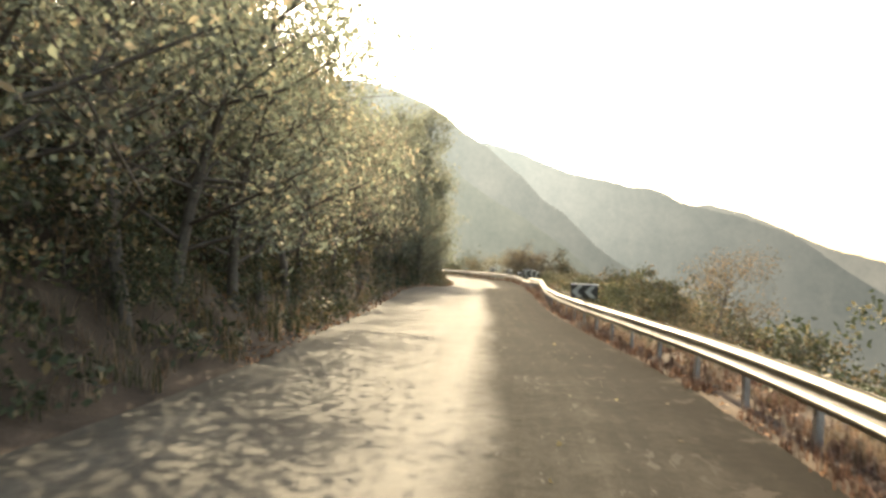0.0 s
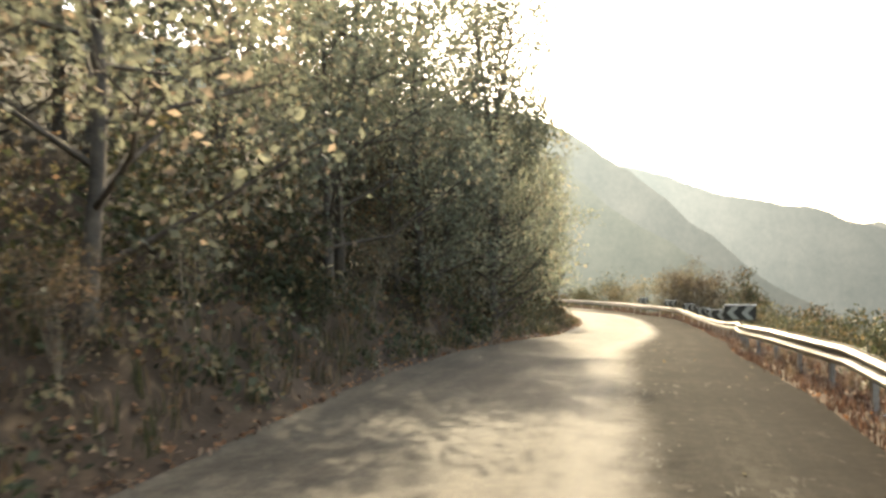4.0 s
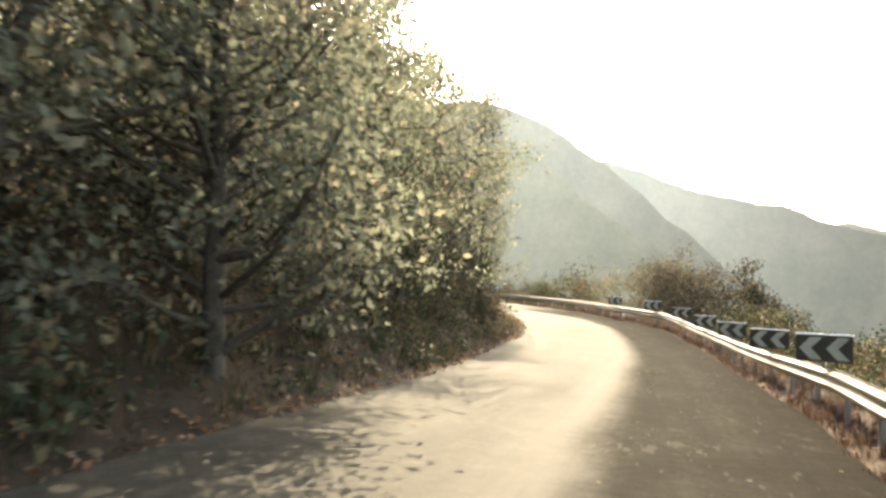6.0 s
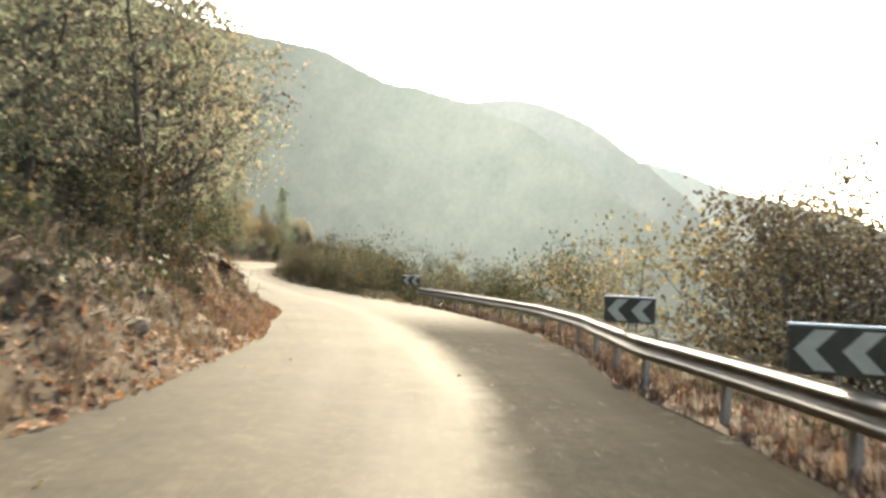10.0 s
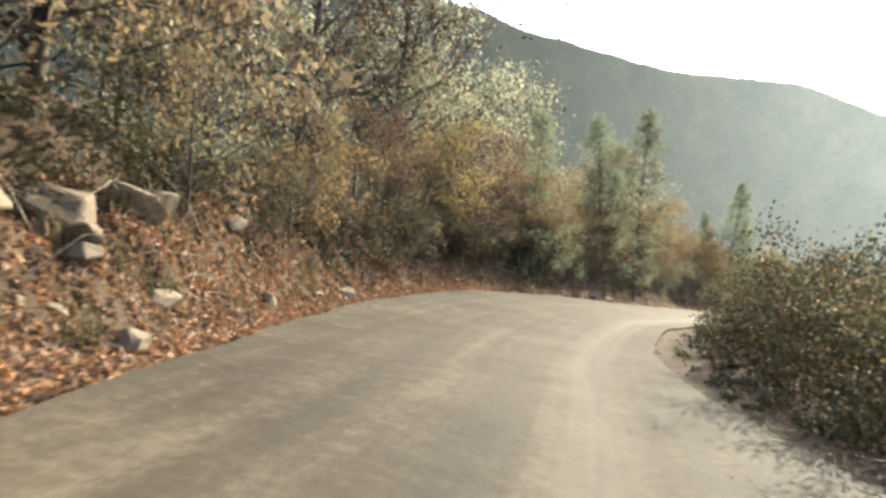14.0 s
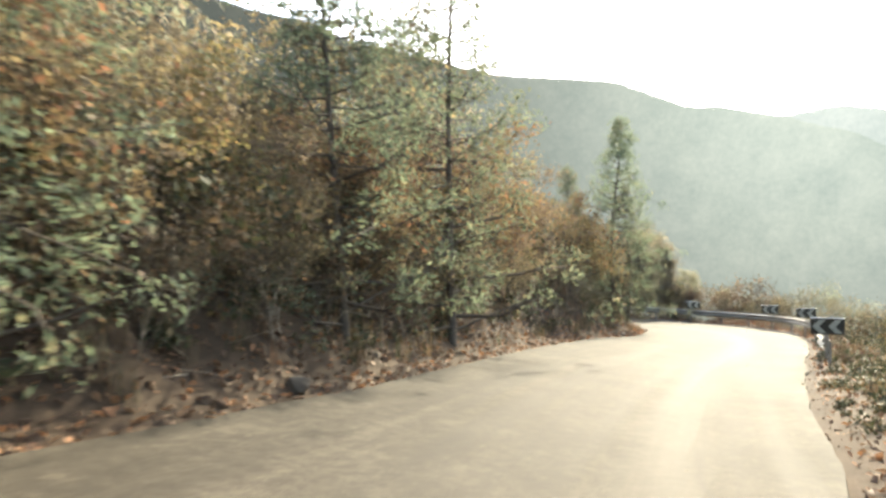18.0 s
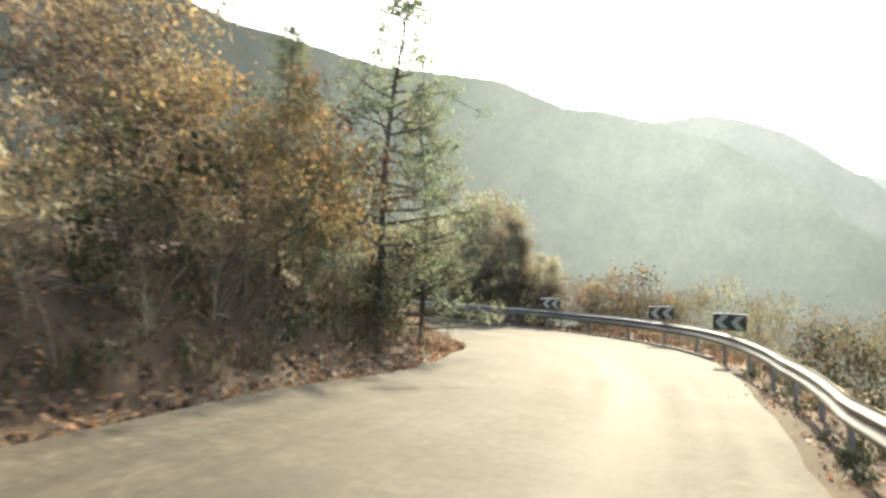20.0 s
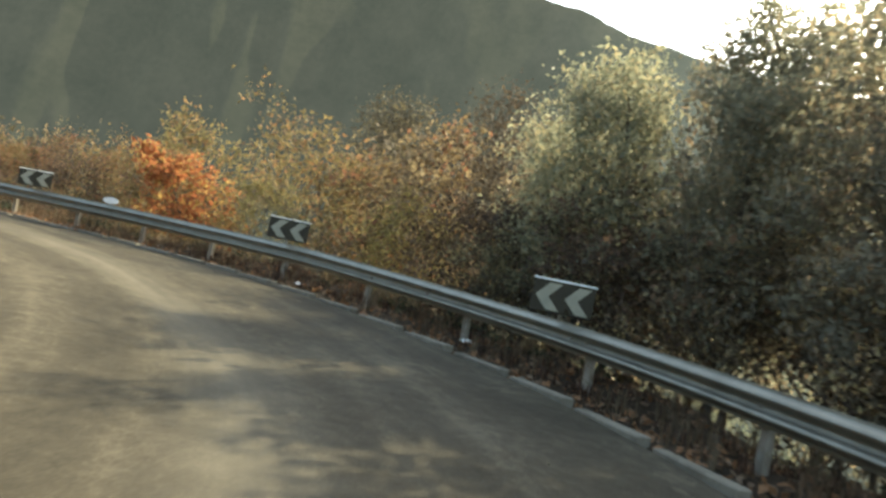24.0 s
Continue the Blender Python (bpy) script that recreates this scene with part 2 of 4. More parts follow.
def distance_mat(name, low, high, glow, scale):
    """Wooded slopes, with the haze of kilometres of bright air painted on as emission."""
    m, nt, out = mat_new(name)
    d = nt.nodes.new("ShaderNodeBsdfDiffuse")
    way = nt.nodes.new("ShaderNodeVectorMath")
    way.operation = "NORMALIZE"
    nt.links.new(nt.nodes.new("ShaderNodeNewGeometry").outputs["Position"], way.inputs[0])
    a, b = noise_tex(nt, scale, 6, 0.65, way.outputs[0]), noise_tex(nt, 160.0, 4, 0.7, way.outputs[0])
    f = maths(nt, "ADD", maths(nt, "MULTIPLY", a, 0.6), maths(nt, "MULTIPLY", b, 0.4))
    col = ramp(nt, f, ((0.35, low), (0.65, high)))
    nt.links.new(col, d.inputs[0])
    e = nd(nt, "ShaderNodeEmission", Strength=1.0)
    # painted haze: the slope's own emission grows towards the sun
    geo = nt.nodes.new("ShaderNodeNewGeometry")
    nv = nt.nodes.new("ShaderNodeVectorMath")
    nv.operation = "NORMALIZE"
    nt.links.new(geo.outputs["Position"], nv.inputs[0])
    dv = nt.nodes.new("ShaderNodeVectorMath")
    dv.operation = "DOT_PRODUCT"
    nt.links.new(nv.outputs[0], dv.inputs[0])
    dv.inputs[1].default_value = HAZE_WAY
    haze_gain = maths(nt, "MULTIPLY_ADD", maths(nt, "POWER", maths(nt, "MAXIMUM", dv.outputs["Value"], 0.0), 14.0), 1.9, 0.37)
    painted_haze = mixc(nt, 1.0, ramp(nt, f, ((0.3, (0.76, 0.8, 0.79)), (0.7, (1.14, 1.1, 1.06)))), glow, "MULTIPLY")
    nt.links.new(painted_haze, e.inputs[0])
    nt.links.new(haze_gain, e.inputs[1])
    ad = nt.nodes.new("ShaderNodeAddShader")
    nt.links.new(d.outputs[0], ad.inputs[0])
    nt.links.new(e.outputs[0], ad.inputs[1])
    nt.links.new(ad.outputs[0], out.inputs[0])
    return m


def hillside_mat():
    """Red-brown soil with patches of dry grass and low green growth."""
    m = surface("hillside", ((0.3, (0.016, 0.011, 0.007)), (0.5, (0.034, 0.023, 0.0145)), (0.72, (0.07, 0.048, 0.031))), 1.1, 22, 0.95, 0, 0.05, 0.1)
    nt = m.node_tree
    p = next(n for n in nt.nodes if n.type == "BSDF_PRINCIPLED")
    col = p.inputs["Base Color"].links[0].from_socket
    patch = maths(nt, "MULTIPLY_ADD", noise_tex(nt, 0.09, 6, 0.62), 5.0, -2.2)
    patch = maths(nt, "MINIMUM", maths(nt, "MAXIMUM", patch, 0.0), 0.85)
    cover = nt.nodes.new("ShaderNodeAttribute")
    cover.attribute_name = "cover"
    near_off = maths(nt, "MULTIPLY", patch, maths(nt, "MINIMUM", cover.outputs["Fac"], 1.0))
    patch = maths(nt, "MINIMUM", maths(nt, "ADD", near_off, maths(nt, "MAXIMUM", maths(nt, "SUBTRACT", cover.outputs["Fac"], 1.0), 0.0)), 0.94)
    green = ramp(nt, noise_tex(nt, 0.7, 5), ((0.3, (0.014, 0.017, 0.009)), (0.55, (0.028, 0.03, 0.017)), (0.75, (0.055, 0.05, 0.03))))
    nt.links.new(mixc(nt, patch, col, green), p.inputs["Base Color"])
    return m


M = dict(
    asphalt=asphalt_mat(),
    soil=hillside_mat(),
    rock=surface("limestone", ((0.3, (0.042, 0.03, 0.02)), (0.54, (0.105, 0.079, 0.053)), (0.78, (0.28, 0.228, 0.168))), 1.6, 30, 0.85, 0, 0.05, 0.25, 0.5),
    steel=surface("galvanised_steel", ((0.3, (0.13, 0.117, 0.093)), (0.7, (0.23, 0.21, 0.172))), 4, 50, 0.42, 0.7, 0.003, 0.6),
    bright_steel=surface("bright_steel", ((0.3, (0.5, 0.48, 0.43)), (0.7, (0.66, 0.64, 0.58))), 6, 60, 0.35, 0.8, 0.001, 0.5),
    post=surface("weathered_steel_post", ((0.3, (0.11, 0.088, 0.066)), (0.7, (0.26, 0.23, 0.195))), 6, 60, 0.6, 0.3, 0.003, 0.4),
    black=surface("black_sign_film", ((0.3, (0.018, 0.0145, 0.0095)), (0.7, (0.038, 0.031, 0.021))), 6, 60, 0.6, 0, 0.002, 0.2),
    white=surface("white_reflective_film", ((0.3, (0.185, 0.17, 0.132)), (0.7, (0.27, 0.25, 0.198))), 6, 60, 0.55, 0, 0.002, 0.25),
    bark=surface("bark", ((0.3, (0.028, 0.023, 0.018)), (0.7, (0.1, 0.082, 0.065))), 5, 40, 0.95, 0, 0.03, 0.1),
    twig=surface("dry_twig", ((0.3, (0.1, 0.076, 0.052)), (0.7, (0.26, 0.215, 0.16))), 5, 40, 0.9, 0, 0.01, 0.1),
    litter=leaf_mat("fallen_leaves", (0.066, 0.038, 0.023), (0.29, 0.2, 0.127), (0.225, 0.118, 0.058), 0.45, 0.25),
    weeds=leaf_mat("green_weeds", (0.03, 0.036, 0.016), (0.085, 0.09, 0.042), (0.2, 0.15, 0.08), 0.3, 0.4),
    straw=leaf_mat("dry_grass", (0.07, 0.053, 0.033), (0.185, 0.145, 0.092), (0.14, 0.09, 0.053), 0.3, 0.35),
    oak=leaf_mat("oak_leaves", (0.075, 0.08, 0.056), (0.165, 0.168, 0.118), (0.19, 0.155, 0.105), 0.2, 0.6),
    gum=leaf_mat("gum_leaves", (0.08, 0.09, 0.065), (0.18, 0.188, 0.132), (0.19, 0.175, 0.12), 0.2, 0.6),
    gold=leaf_mat("autumn_leaves", (0.09, 0.068, 0.033), (0.2, 0.15, 0.07), (0.2, 0.11, 0.056), 0.25, 0.45),
    rust=leaf_mat("russet_leaves", (0.07, 0.051, 0.037), (0.16, 0.116, 0.078), (0.19, 0.135, 0.078), 0.28, 0.42),
    olive=leaf_mat("olive_brown_leaves", (0.052, 0.045, 0.029), (0.125, 0.106, 0.064), (0.17, 0.118, 0.066), 0.25, 0.42),
    umber=leaf_mat("umber_leaves", (0.034, 0.026, 0.018), (0.08, 0.06, 0.04), (0.11, 0.08, 0.047), 0.25, 0.32),
    haze=leaf_mat("pale_olive_leaves", (0.115, 0.11, 0.078), (0.235, 0.222, 0.155), (0.22, 0.175, 0.11), 0.25, 0.5),
    brown_weed=leaf_mat("brown_weeds", (0.032, 0.02, 0.012), (0.1, 0.066, 0.039), (0.135, 0.085, 0.046), 0.3, 0.3),
    shrub=leaf_mat("shrub_leaves", (0.022, 0.025, 0.013), (0.058, 0.06, 0.029), (0.12, 0.085, 0.045), 0.25, 0.28),
    pine=leaf_mat("needles", (0.066, 0.079, 0.05), (0.14, 0.156, 0.096), (0.15, 0.13, 0.08), 0.1, 0.5),
    ember=leaf_mat("orange_leaves", (0.2, 0.08, 0.03), (0.4, 0.19, 0.07), (0.34, 0.24, 0.08), 0.3),
    concrete=surface("kerb_concrete", ((0.3, (0.085, 0.07, 0.052)), (0.7, (0.19, 0.165, 0.13))), 3, 40, 0.9, 0, 0.01, 0.15, 0.2),
    scrap=surface("plastic_scrap", ((0.3, (0.55, 0.5, 0.48)), (0.7, (0.75, 0.72, 0.7))), 8, 60, 0.5, 0, 0.004, 0.4),
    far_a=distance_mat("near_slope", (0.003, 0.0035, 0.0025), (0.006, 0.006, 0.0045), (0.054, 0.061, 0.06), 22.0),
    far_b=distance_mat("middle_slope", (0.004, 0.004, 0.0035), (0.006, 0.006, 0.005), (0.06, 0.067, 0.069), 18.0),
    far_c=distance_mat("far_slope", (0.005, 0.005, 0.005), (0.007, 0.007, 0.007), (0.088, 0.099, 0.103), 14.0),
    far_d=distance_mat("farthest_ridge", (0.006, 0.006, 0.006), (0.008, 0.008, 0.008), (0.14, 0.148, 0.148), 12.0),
    clod=surface("earth_clods", ((0.3, (0.034, 0.021, 0.013)), (0.5, (0.08, 0.05, 0.031)), (0.78, (0.2, 0.14, 0.094))), 3, 30, 0.95, 0, 0.03, 0.1),
)


# ---- helpers ----
def mesh_np(name, verts, faces, material, smooth=False):
    """A mesh from arrays; faces is an n x 3 or n x 4 array."""
    me = bpy.data.meshes.new(name)
    verts, faces = np.asarray(verts, np.float32), np.asarray(faces, np.int32)
    n, k = faces.shape
    me.vertices.add(len(verts))
    me.vertices.foreach_set("co", verts.ravel())
    me.loops.add(n * k)
    me.loops.foreach_set("vertex_index", faces.ravel())
    me.polygons.add(n)
    me.polygons.foreach_set("loop_start", np.arange(n, dtype=np.int32) * k)
    me.polygons.foreach_set("use_smooth", np.full(n, smooth))
    me.update(calc_edges=True)
    me.validate()
    me.materials.append(material)
    return me


def part(name, data, material, parent, label=""):
    """One mesh object, from a bmesh or a mesh, under a thing or a part."""
    if isinstance(data, bmesh.types.BMesh):
        me = bpy.data.meshes.new(name)
        data.to_mesh(me)
        data.free()
        me.materials.append(material)
    else:
        me = data
    ob = new(name, me)
    ob.parent = parent
    return tagged(ob, label)


def thing(name, label, category, group="", kind=""):
    return tagged(new(name), label, category, group, kind)


def box_bm(bm, sx, sy, sz, at=(0, 0, 0), bev=0.0, m=None):
    g = bmesh.ops.create_cube(bm, size=1.0, matrix=(m or Matrix()) @ Matrix.Translation(at) @ Matrix.Diagonal((sx, sy, sz, 1)))
    if bev:
        es = list({e for v in g["verts"] for e in v.link_edges})
        bmesh.ops.bevel(bm, geom=es, offset=bev, segments=1, affect="EDGES")
    return bm


def tube(points, radii, sides=6):
    """Vertices and quads of a tapered tube along points."""
    pts = np.asarray(points, float)
    vs, fs = [], []
    for i, p in enumerate(pts):
        d = pts[min(i + 1, len(pts) - 1)] - pts[max(i - 1, 0)]
        d /= np.linalg.norm(d) + 1e-9
        a = np.cross(d, (0.31, 0.95, 0.05) if abs(d[1]) < 0.9 else (1, 0, 0))
        a /= np.linalg.norm(a)
        b = np.cross(d, a)
        for k in range(sides):
            w = 2 * math.pi * k / sides
            vs.append(p + radii[i] * (a * math.cos(w) + b * math.sin(w)))
    for i in range(len(pts) - 1):
        for k in range(sides):
            k2 = (k + 1) % sides
            fs.append((i * sides + k, i * sides + k2, (i + 1) * sides + k2, (i + 1) * sides + k))
    return vs, fs


# ---- the road's line ----
SS = np.arange(-70.0, 215.0, 0.5)
KN = MARK0 + STEP * np.arange(len(HEADING))
_h = np.radians(np.interp(SS, KN, HEADING))
_d = np.stack([-np.sin(_h), np.cos(_h)], 1)
LINE = np.concatenate([[[0.0, 0.0]], np.cumsum(_d[:-1] * 0.5, 0)])
LINE -= LINE[np.searchsorted(SS, 0.0)]
SIDE = np.stack([np.cos(_h), np.sin(_h)], 1)
ZS, WL, WR = (np.interp(SS, KN, a) for a in (LEVEL, LEFT, RIGHT))
WG = np.maximum(np.interp(SS, KN, SETBACK), 0.22)
TILT = np.interp(SS, BANK_AT, BANK)


def on_road(s, lateral):
    """The place at s metres along and lateral metres to the right of the driving line, at the road's level."""
    i = np.interp(s, SS, np.arange(len(SS)))
    k, u = int(min(i, len(SS) - 2)), i - int(min(i, len(SS) - 2))
    p = LINE[k] * (1 - u) + LINE[k + 1] * u + lateral * (SIDE[k] * (1 - u) + SIDE[k + 1] * u)
    return Vector((p[0], p[1], ZS[k] * (1 - u) + ZS[k + 1] * u + TILT[k] * min(max(-lateral, 0.0), 9.0)))


def at(arr, s):
    return float(np.interp(s, SS, arr))


def heading(s):
    return float(np.interp(s, SS, np.degrees(_h)))


def hash_noise(x, y, f, seed=0):
    """Smooth value noise on arrays."""
    x, y = x * f + seed * 17.3, y * f - seed * 9.1
    xi, yi = np.floor(x), np.floor(y)
    u, v = x - xi, y - yi
    u, v = u * u * (3 - 2 * u), v * v * (3 - 2 * v)

    def r(a, b):
        w = np.sin(a * 127.1 + b * 311.7 + seed * 74.7) * 43758.5453
        return w - np.floor(w)
    return (r(xi, yi) * (1 - u) + r(xi + 1, yi) * u) * (1 - v) + (r(xi, yi + 1) * (1 - u) + r(xi + 1, yi + 1) * u) * v


def ground_z(x, y):
    """Level of the ground: bank on the uphill side of the road, a fall to the valley on the other."""
    x, y = np.atleast_1d(np.asarray(x, float)), np.atleast_1d(np.asarray(y, float))
    out = np.empty_like(x)
    for a in range(0, len(x), 20000):
        xs, ys = x[a:a + 20000], y[a:a + 20000]
        d2 = (xs[:, None] - LINE[None, :, 0]) ** 2 + (ys[:, None] - LINE[None, :, 1]) ** 2
        i = d2.argmin(1)
        dist = np.sqrt(d2[np.arange(len(xs)), i])
        lat = (xs - LINE[i, 0]) * SIDE[i, 0] + (ys - LINE[i, 1]) * SIDE[i, 1]
        sgn = np.where(lat >= 0, 1.0, -1.0)
        dl, dr = dist - WL[i], dist - WR[i]
        n1, n2 = hash_noise(xs, ys, 0.9, 1), hash_noise(xs, ys, 0.22, 2)
        n3 = hash_noise(xs, ys, 2.3, 3)
        zl = np.interp(dl, [-9, -0.3, 0.0, 0.5, 1.0, 1.7, 3.5, 8, 20, 60, 150, 400], [-0.12, -0.12, -0.05, 0.03, 0.4, 1.1, 1.7, 4.0, 11, 32, 60, 70])
        low = np.interp(SS[i], [85, 115], [1.0, 0.35])
        zl = np.where(zl > 1.2, 1.2 + (zl - 1.2) * low, zl)
        rugged = np.interp(SS[i], [70, 80, 108, 118], [1.0, 1.7, 1.7, 1.0])
        zl += np.clip(dl - 0.3, 0, 1.5) * ((n1 - 0.5) * 0.5 * rugged + (n3 - 0.5) * 0.3 * rugged + (n2 - 0.5) * 0.5)
        zr = np.interp(dr, [-9, -0.3, 0.0, 0.6, 1.3, 2.0, 3.0, 6, 12, 40, 120, 400], [-0.12, -0.12, -0.05, 0.0, 0.03, -0.12, -0.7, -2.6, -6.0, -19, -55, -170])
        zr += np.clip(dr - 0.1, 0, 1.5) * ((n1 - 0.5) * 0.2 + (n3 - 0.5) * 0.08 + (n2 - 0.5) * 0.4)
        z = np.where(sgn < 0, zl, zr) + ZS[i] + TILT[i] * np.where(sgn < 0, np.minimum(dist, 9.0), 0.0)
        # spur across the gully beyond the last bend
        z += 11 * np.exp(-((xs + 46) ** 2 + (ys - 182) ** 2) / 250.0) * np.clip((dist - 7) / 8, 0, 1)
        far = np.clip((dist - 120) / 700, 0, 1)
        out[a:a + 20000] = z * (1 - far) - 310 * far
    return out


# ---- ground, road, mountains ----
def spread(lo, hi, step, reach):
    core = np.arange(lo, hi + step / 2, step)
    grow, w, p = [], step, 0.0
    while p < reach:
        w *= 1.25
        p += w
        grow.append(p)
    return np.concatenate([lo - np.array(grow)[::-1], core, hi + np.array(grow)])


gx, gy = spread(-46, 26, 0.45, 4200), spread(-26, 172, 0.45, 4200)
X, Y = np.meshgrid(gx, gy)
Z = ground_z(X.ravel(), Y.ravel())
nx, ny = len(gx), len(gy)
q = (np.arange(ny - 1)[:, None] * nx + np.arange(nx - 1)[None, :]).ravel()
ground_me = mesh_np("ground", np.c_[X.ravel(), Y.ravel(), Z], np.stack([q, q + 1, q + nx + 1, q + nx], 1), M["soil"], True)
Zg = Z.reshape(ny, nx)


def level(x, y):
    """Level of the ground sheet as built, for arrays."""
    x, y = np.atleast_1d(np.asarray(x, float)), np.atleast_1d(np.asarray(y, float))
    a, b = np.clip(np.searchsorted(gx, x) - 1, 0, nx - 2), np.clip(np.searchsorted(gy, y) - 1, 0, ny - 2)
    u, v = (x - gx[a]) / (gx[a + 1] - gx[a]), (y - gy[b]) / (gy[b + 1] - gy[b])
    return (Zg[b, a] * (1 - u) + Zg[b, a + 1] * u) * (1 - v) + (Zg[b + 1, a] * (1 - u) + Zg[b + 1, a + 1] * u) * v


def gz(x, y):
    return float(level(x, y)[0])


# low growth starts some metres off the road
away = np.concatenate([np.sqrt(((np.c_[X.ravel(), Y.ravel()][a:a + 20000, None, :] - LINE[None, ::4]) ** 2).sum(2)).min(1) for a in range(0, X.size, 20000)])
ground_me.attributes.new("cover", "FLOAT", "POINT").data.foreach_set("value", (np.clip((away - 9.0) / 6.0, 0, 1) + np.clip((away - 30.0) / 30.0, 0, 1)).astype(np.float32))
tagged(new("ground", ground_me),
       "brown hillside soil with stones, rising from the road on one side", "ground", kind="structure")


def road_mesh():
    """The asphalt: a slab with a slightly ragged edge and a shallow crown."""
    nu = 17
    vs, uv = [], []
    for i in range(len(SS)):
        jl = 0.14 * (hash_noise(SS[i:i + 1], np.zeros(1), 0.5, 5)[0] - 0.5) + 0.05 * (hash_noise(SS[i:i + 1], np.zeros(1), 1.7, 6)[0] - 0.5)
        jr = 0.07 * (hash_noise(SS[i:i + 1], np.zeros(1), 0.5, 7)[0] - 0.5) + 0.05 * (hash_noise(SS[i:i + 1], np.zeros(1), 1.7, 8)[0] - 0.5)
        a, b = -WL[i] + jl, WR[i] + jr
        for k in range(nu):
            u = k / (nu - 1)
            w = a + (b - a) * u
            p = LINE[i] + SIDE[i] * w
            vs.append((p[0], p[1], ZS[i] + TILT[i] * max(-w, 0.0)))
            uv.append((w, SS[i]))
        for w in (b + 0.03, a - 0.03):
            p = LINE[i] + SIDE[i] * w
            vs.append((p[0], p[1], ZS[i] + TILT[i] * max(-w, 0.0) - 0.14))
            uv.append((w, SS[i]))
    n = nu + 2
    fs = []
    for i in range(len(SS) - 1):
        ring = list(range(nu)) + [nu]
        for k in range(nu):
            a, b = ring[k], ring[k + 1]
            fs.append((i * n + a, i * n + b, (i + 1) * n + b, (i + 1) * n + a))
        fs.append((i * n + nu + 1, i * n, (i + 1) * n, (i + 1) * n + nu + 1))
    me = mesh_np("road", vs, fs, M["asphalt"], False)
    lay = me.uv_layers.new(name="UVMap")
    li = np.empty(len(me.loops), np.int32)
    me.loops.foreach_get("vertex_index", li)
    lay.data.foreach_set("uv", np.asarray(uv, np.float32)[li].ravel())
    return me


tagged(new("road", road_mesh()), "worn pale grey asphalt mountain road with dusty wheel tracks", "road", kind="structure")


def mountain(name, azel, dist, depth, material, seed, label, rough_el=0.25):
    """A wooded slope: its crest runs through (bearing, elevation) pairs in degrees about the middle of the road."""
    az = np.arange(azel[0][0], azel[-1][0] + 0.01, 0.25)
    el = np.interp(az, [a for a, _ in azel], [e for _, e in azel])
    el = el + rough_el * (hash_noise(az, 0 * az, 0.5, seed) - 0.5) + 0.1 * (hash_noise(az, 0 * az, 3.1, seed + 1) - 0.5)
    nr = 36
    vs = []
    for a, e in zip(np.radians(az), np.radians(el)):
        for k in range(nr):
            u = k / (nr - 3)
            r = dist - depth * (1 - u)
            top = dist * math.tan(e)
            z = -330 + (top + 330) * min(u, 1) ** 1.15 if u <= 1 else top - (u - 1) * depth * 0.6
            s = math.sin(min(u, 1) * math.pi)
            g = hash_noise(np.array([a * dist / 130]), np.array([u * 3.0]), 1.0, seed + 3)[0] - 0.5
            g2 = hash_noise(np.array([a * dist / 45]), np.array([u * 9.0]), 1.0, seed + 4)[0] - 0.5
            r -= s * depth * (0.30 * g + 0.10 * g2)
            vs.append((-r * math.sin(a), 70 + r * math.cos(a), z))
    n = len(az)
    q = (np.arange(n - 1)[:, None] * nr + np.arange(nr - 1)[None, :]).ravel()
    return tagged(new(name, mesh_np(name, vs, np.stack([q, q + 1, q + nr + 1, q + nr], 1), material, True)), label, "mountain", kind="structure")


# the haze on these slopes is emission in their materials
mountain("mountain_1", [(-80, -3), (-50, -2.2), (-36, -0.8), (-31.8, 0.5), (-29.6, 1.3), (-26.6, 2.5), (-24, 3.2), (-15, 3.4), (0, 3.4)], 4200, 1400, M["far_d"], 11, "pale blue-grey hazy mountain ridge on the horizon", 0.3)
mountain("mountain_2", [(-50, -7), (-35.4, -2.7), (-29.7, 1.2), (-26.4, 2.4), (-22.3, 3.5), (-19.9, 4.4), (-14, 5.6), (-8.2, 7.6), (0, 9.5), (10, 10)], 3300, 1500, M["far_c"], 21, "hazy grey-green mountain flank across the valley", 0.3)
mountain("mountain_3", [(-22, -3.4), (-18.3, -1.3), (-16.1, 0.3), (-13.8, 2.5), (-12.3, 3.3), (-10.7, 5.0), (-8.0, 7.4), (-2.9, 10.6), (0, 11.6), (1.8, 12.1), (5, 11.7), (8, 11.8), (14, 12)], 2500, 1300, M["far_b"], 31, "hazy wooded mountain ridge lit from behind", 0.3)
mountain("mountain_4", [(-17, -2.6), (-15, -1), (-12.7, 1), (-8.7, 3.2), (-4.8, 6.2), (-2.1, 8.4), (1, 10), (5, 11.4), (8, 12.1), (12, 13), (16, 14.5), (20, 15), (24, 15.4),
                        (28, 16.2), (32, 17.2), (36, 17.8), (40, 19.1), (46, 20), (60, 21.5), (90, 20), (120, 17)], 2100, 1500, M["far_a"], 41, "green wooded mountain slope with bright haze painted on", 0.35)


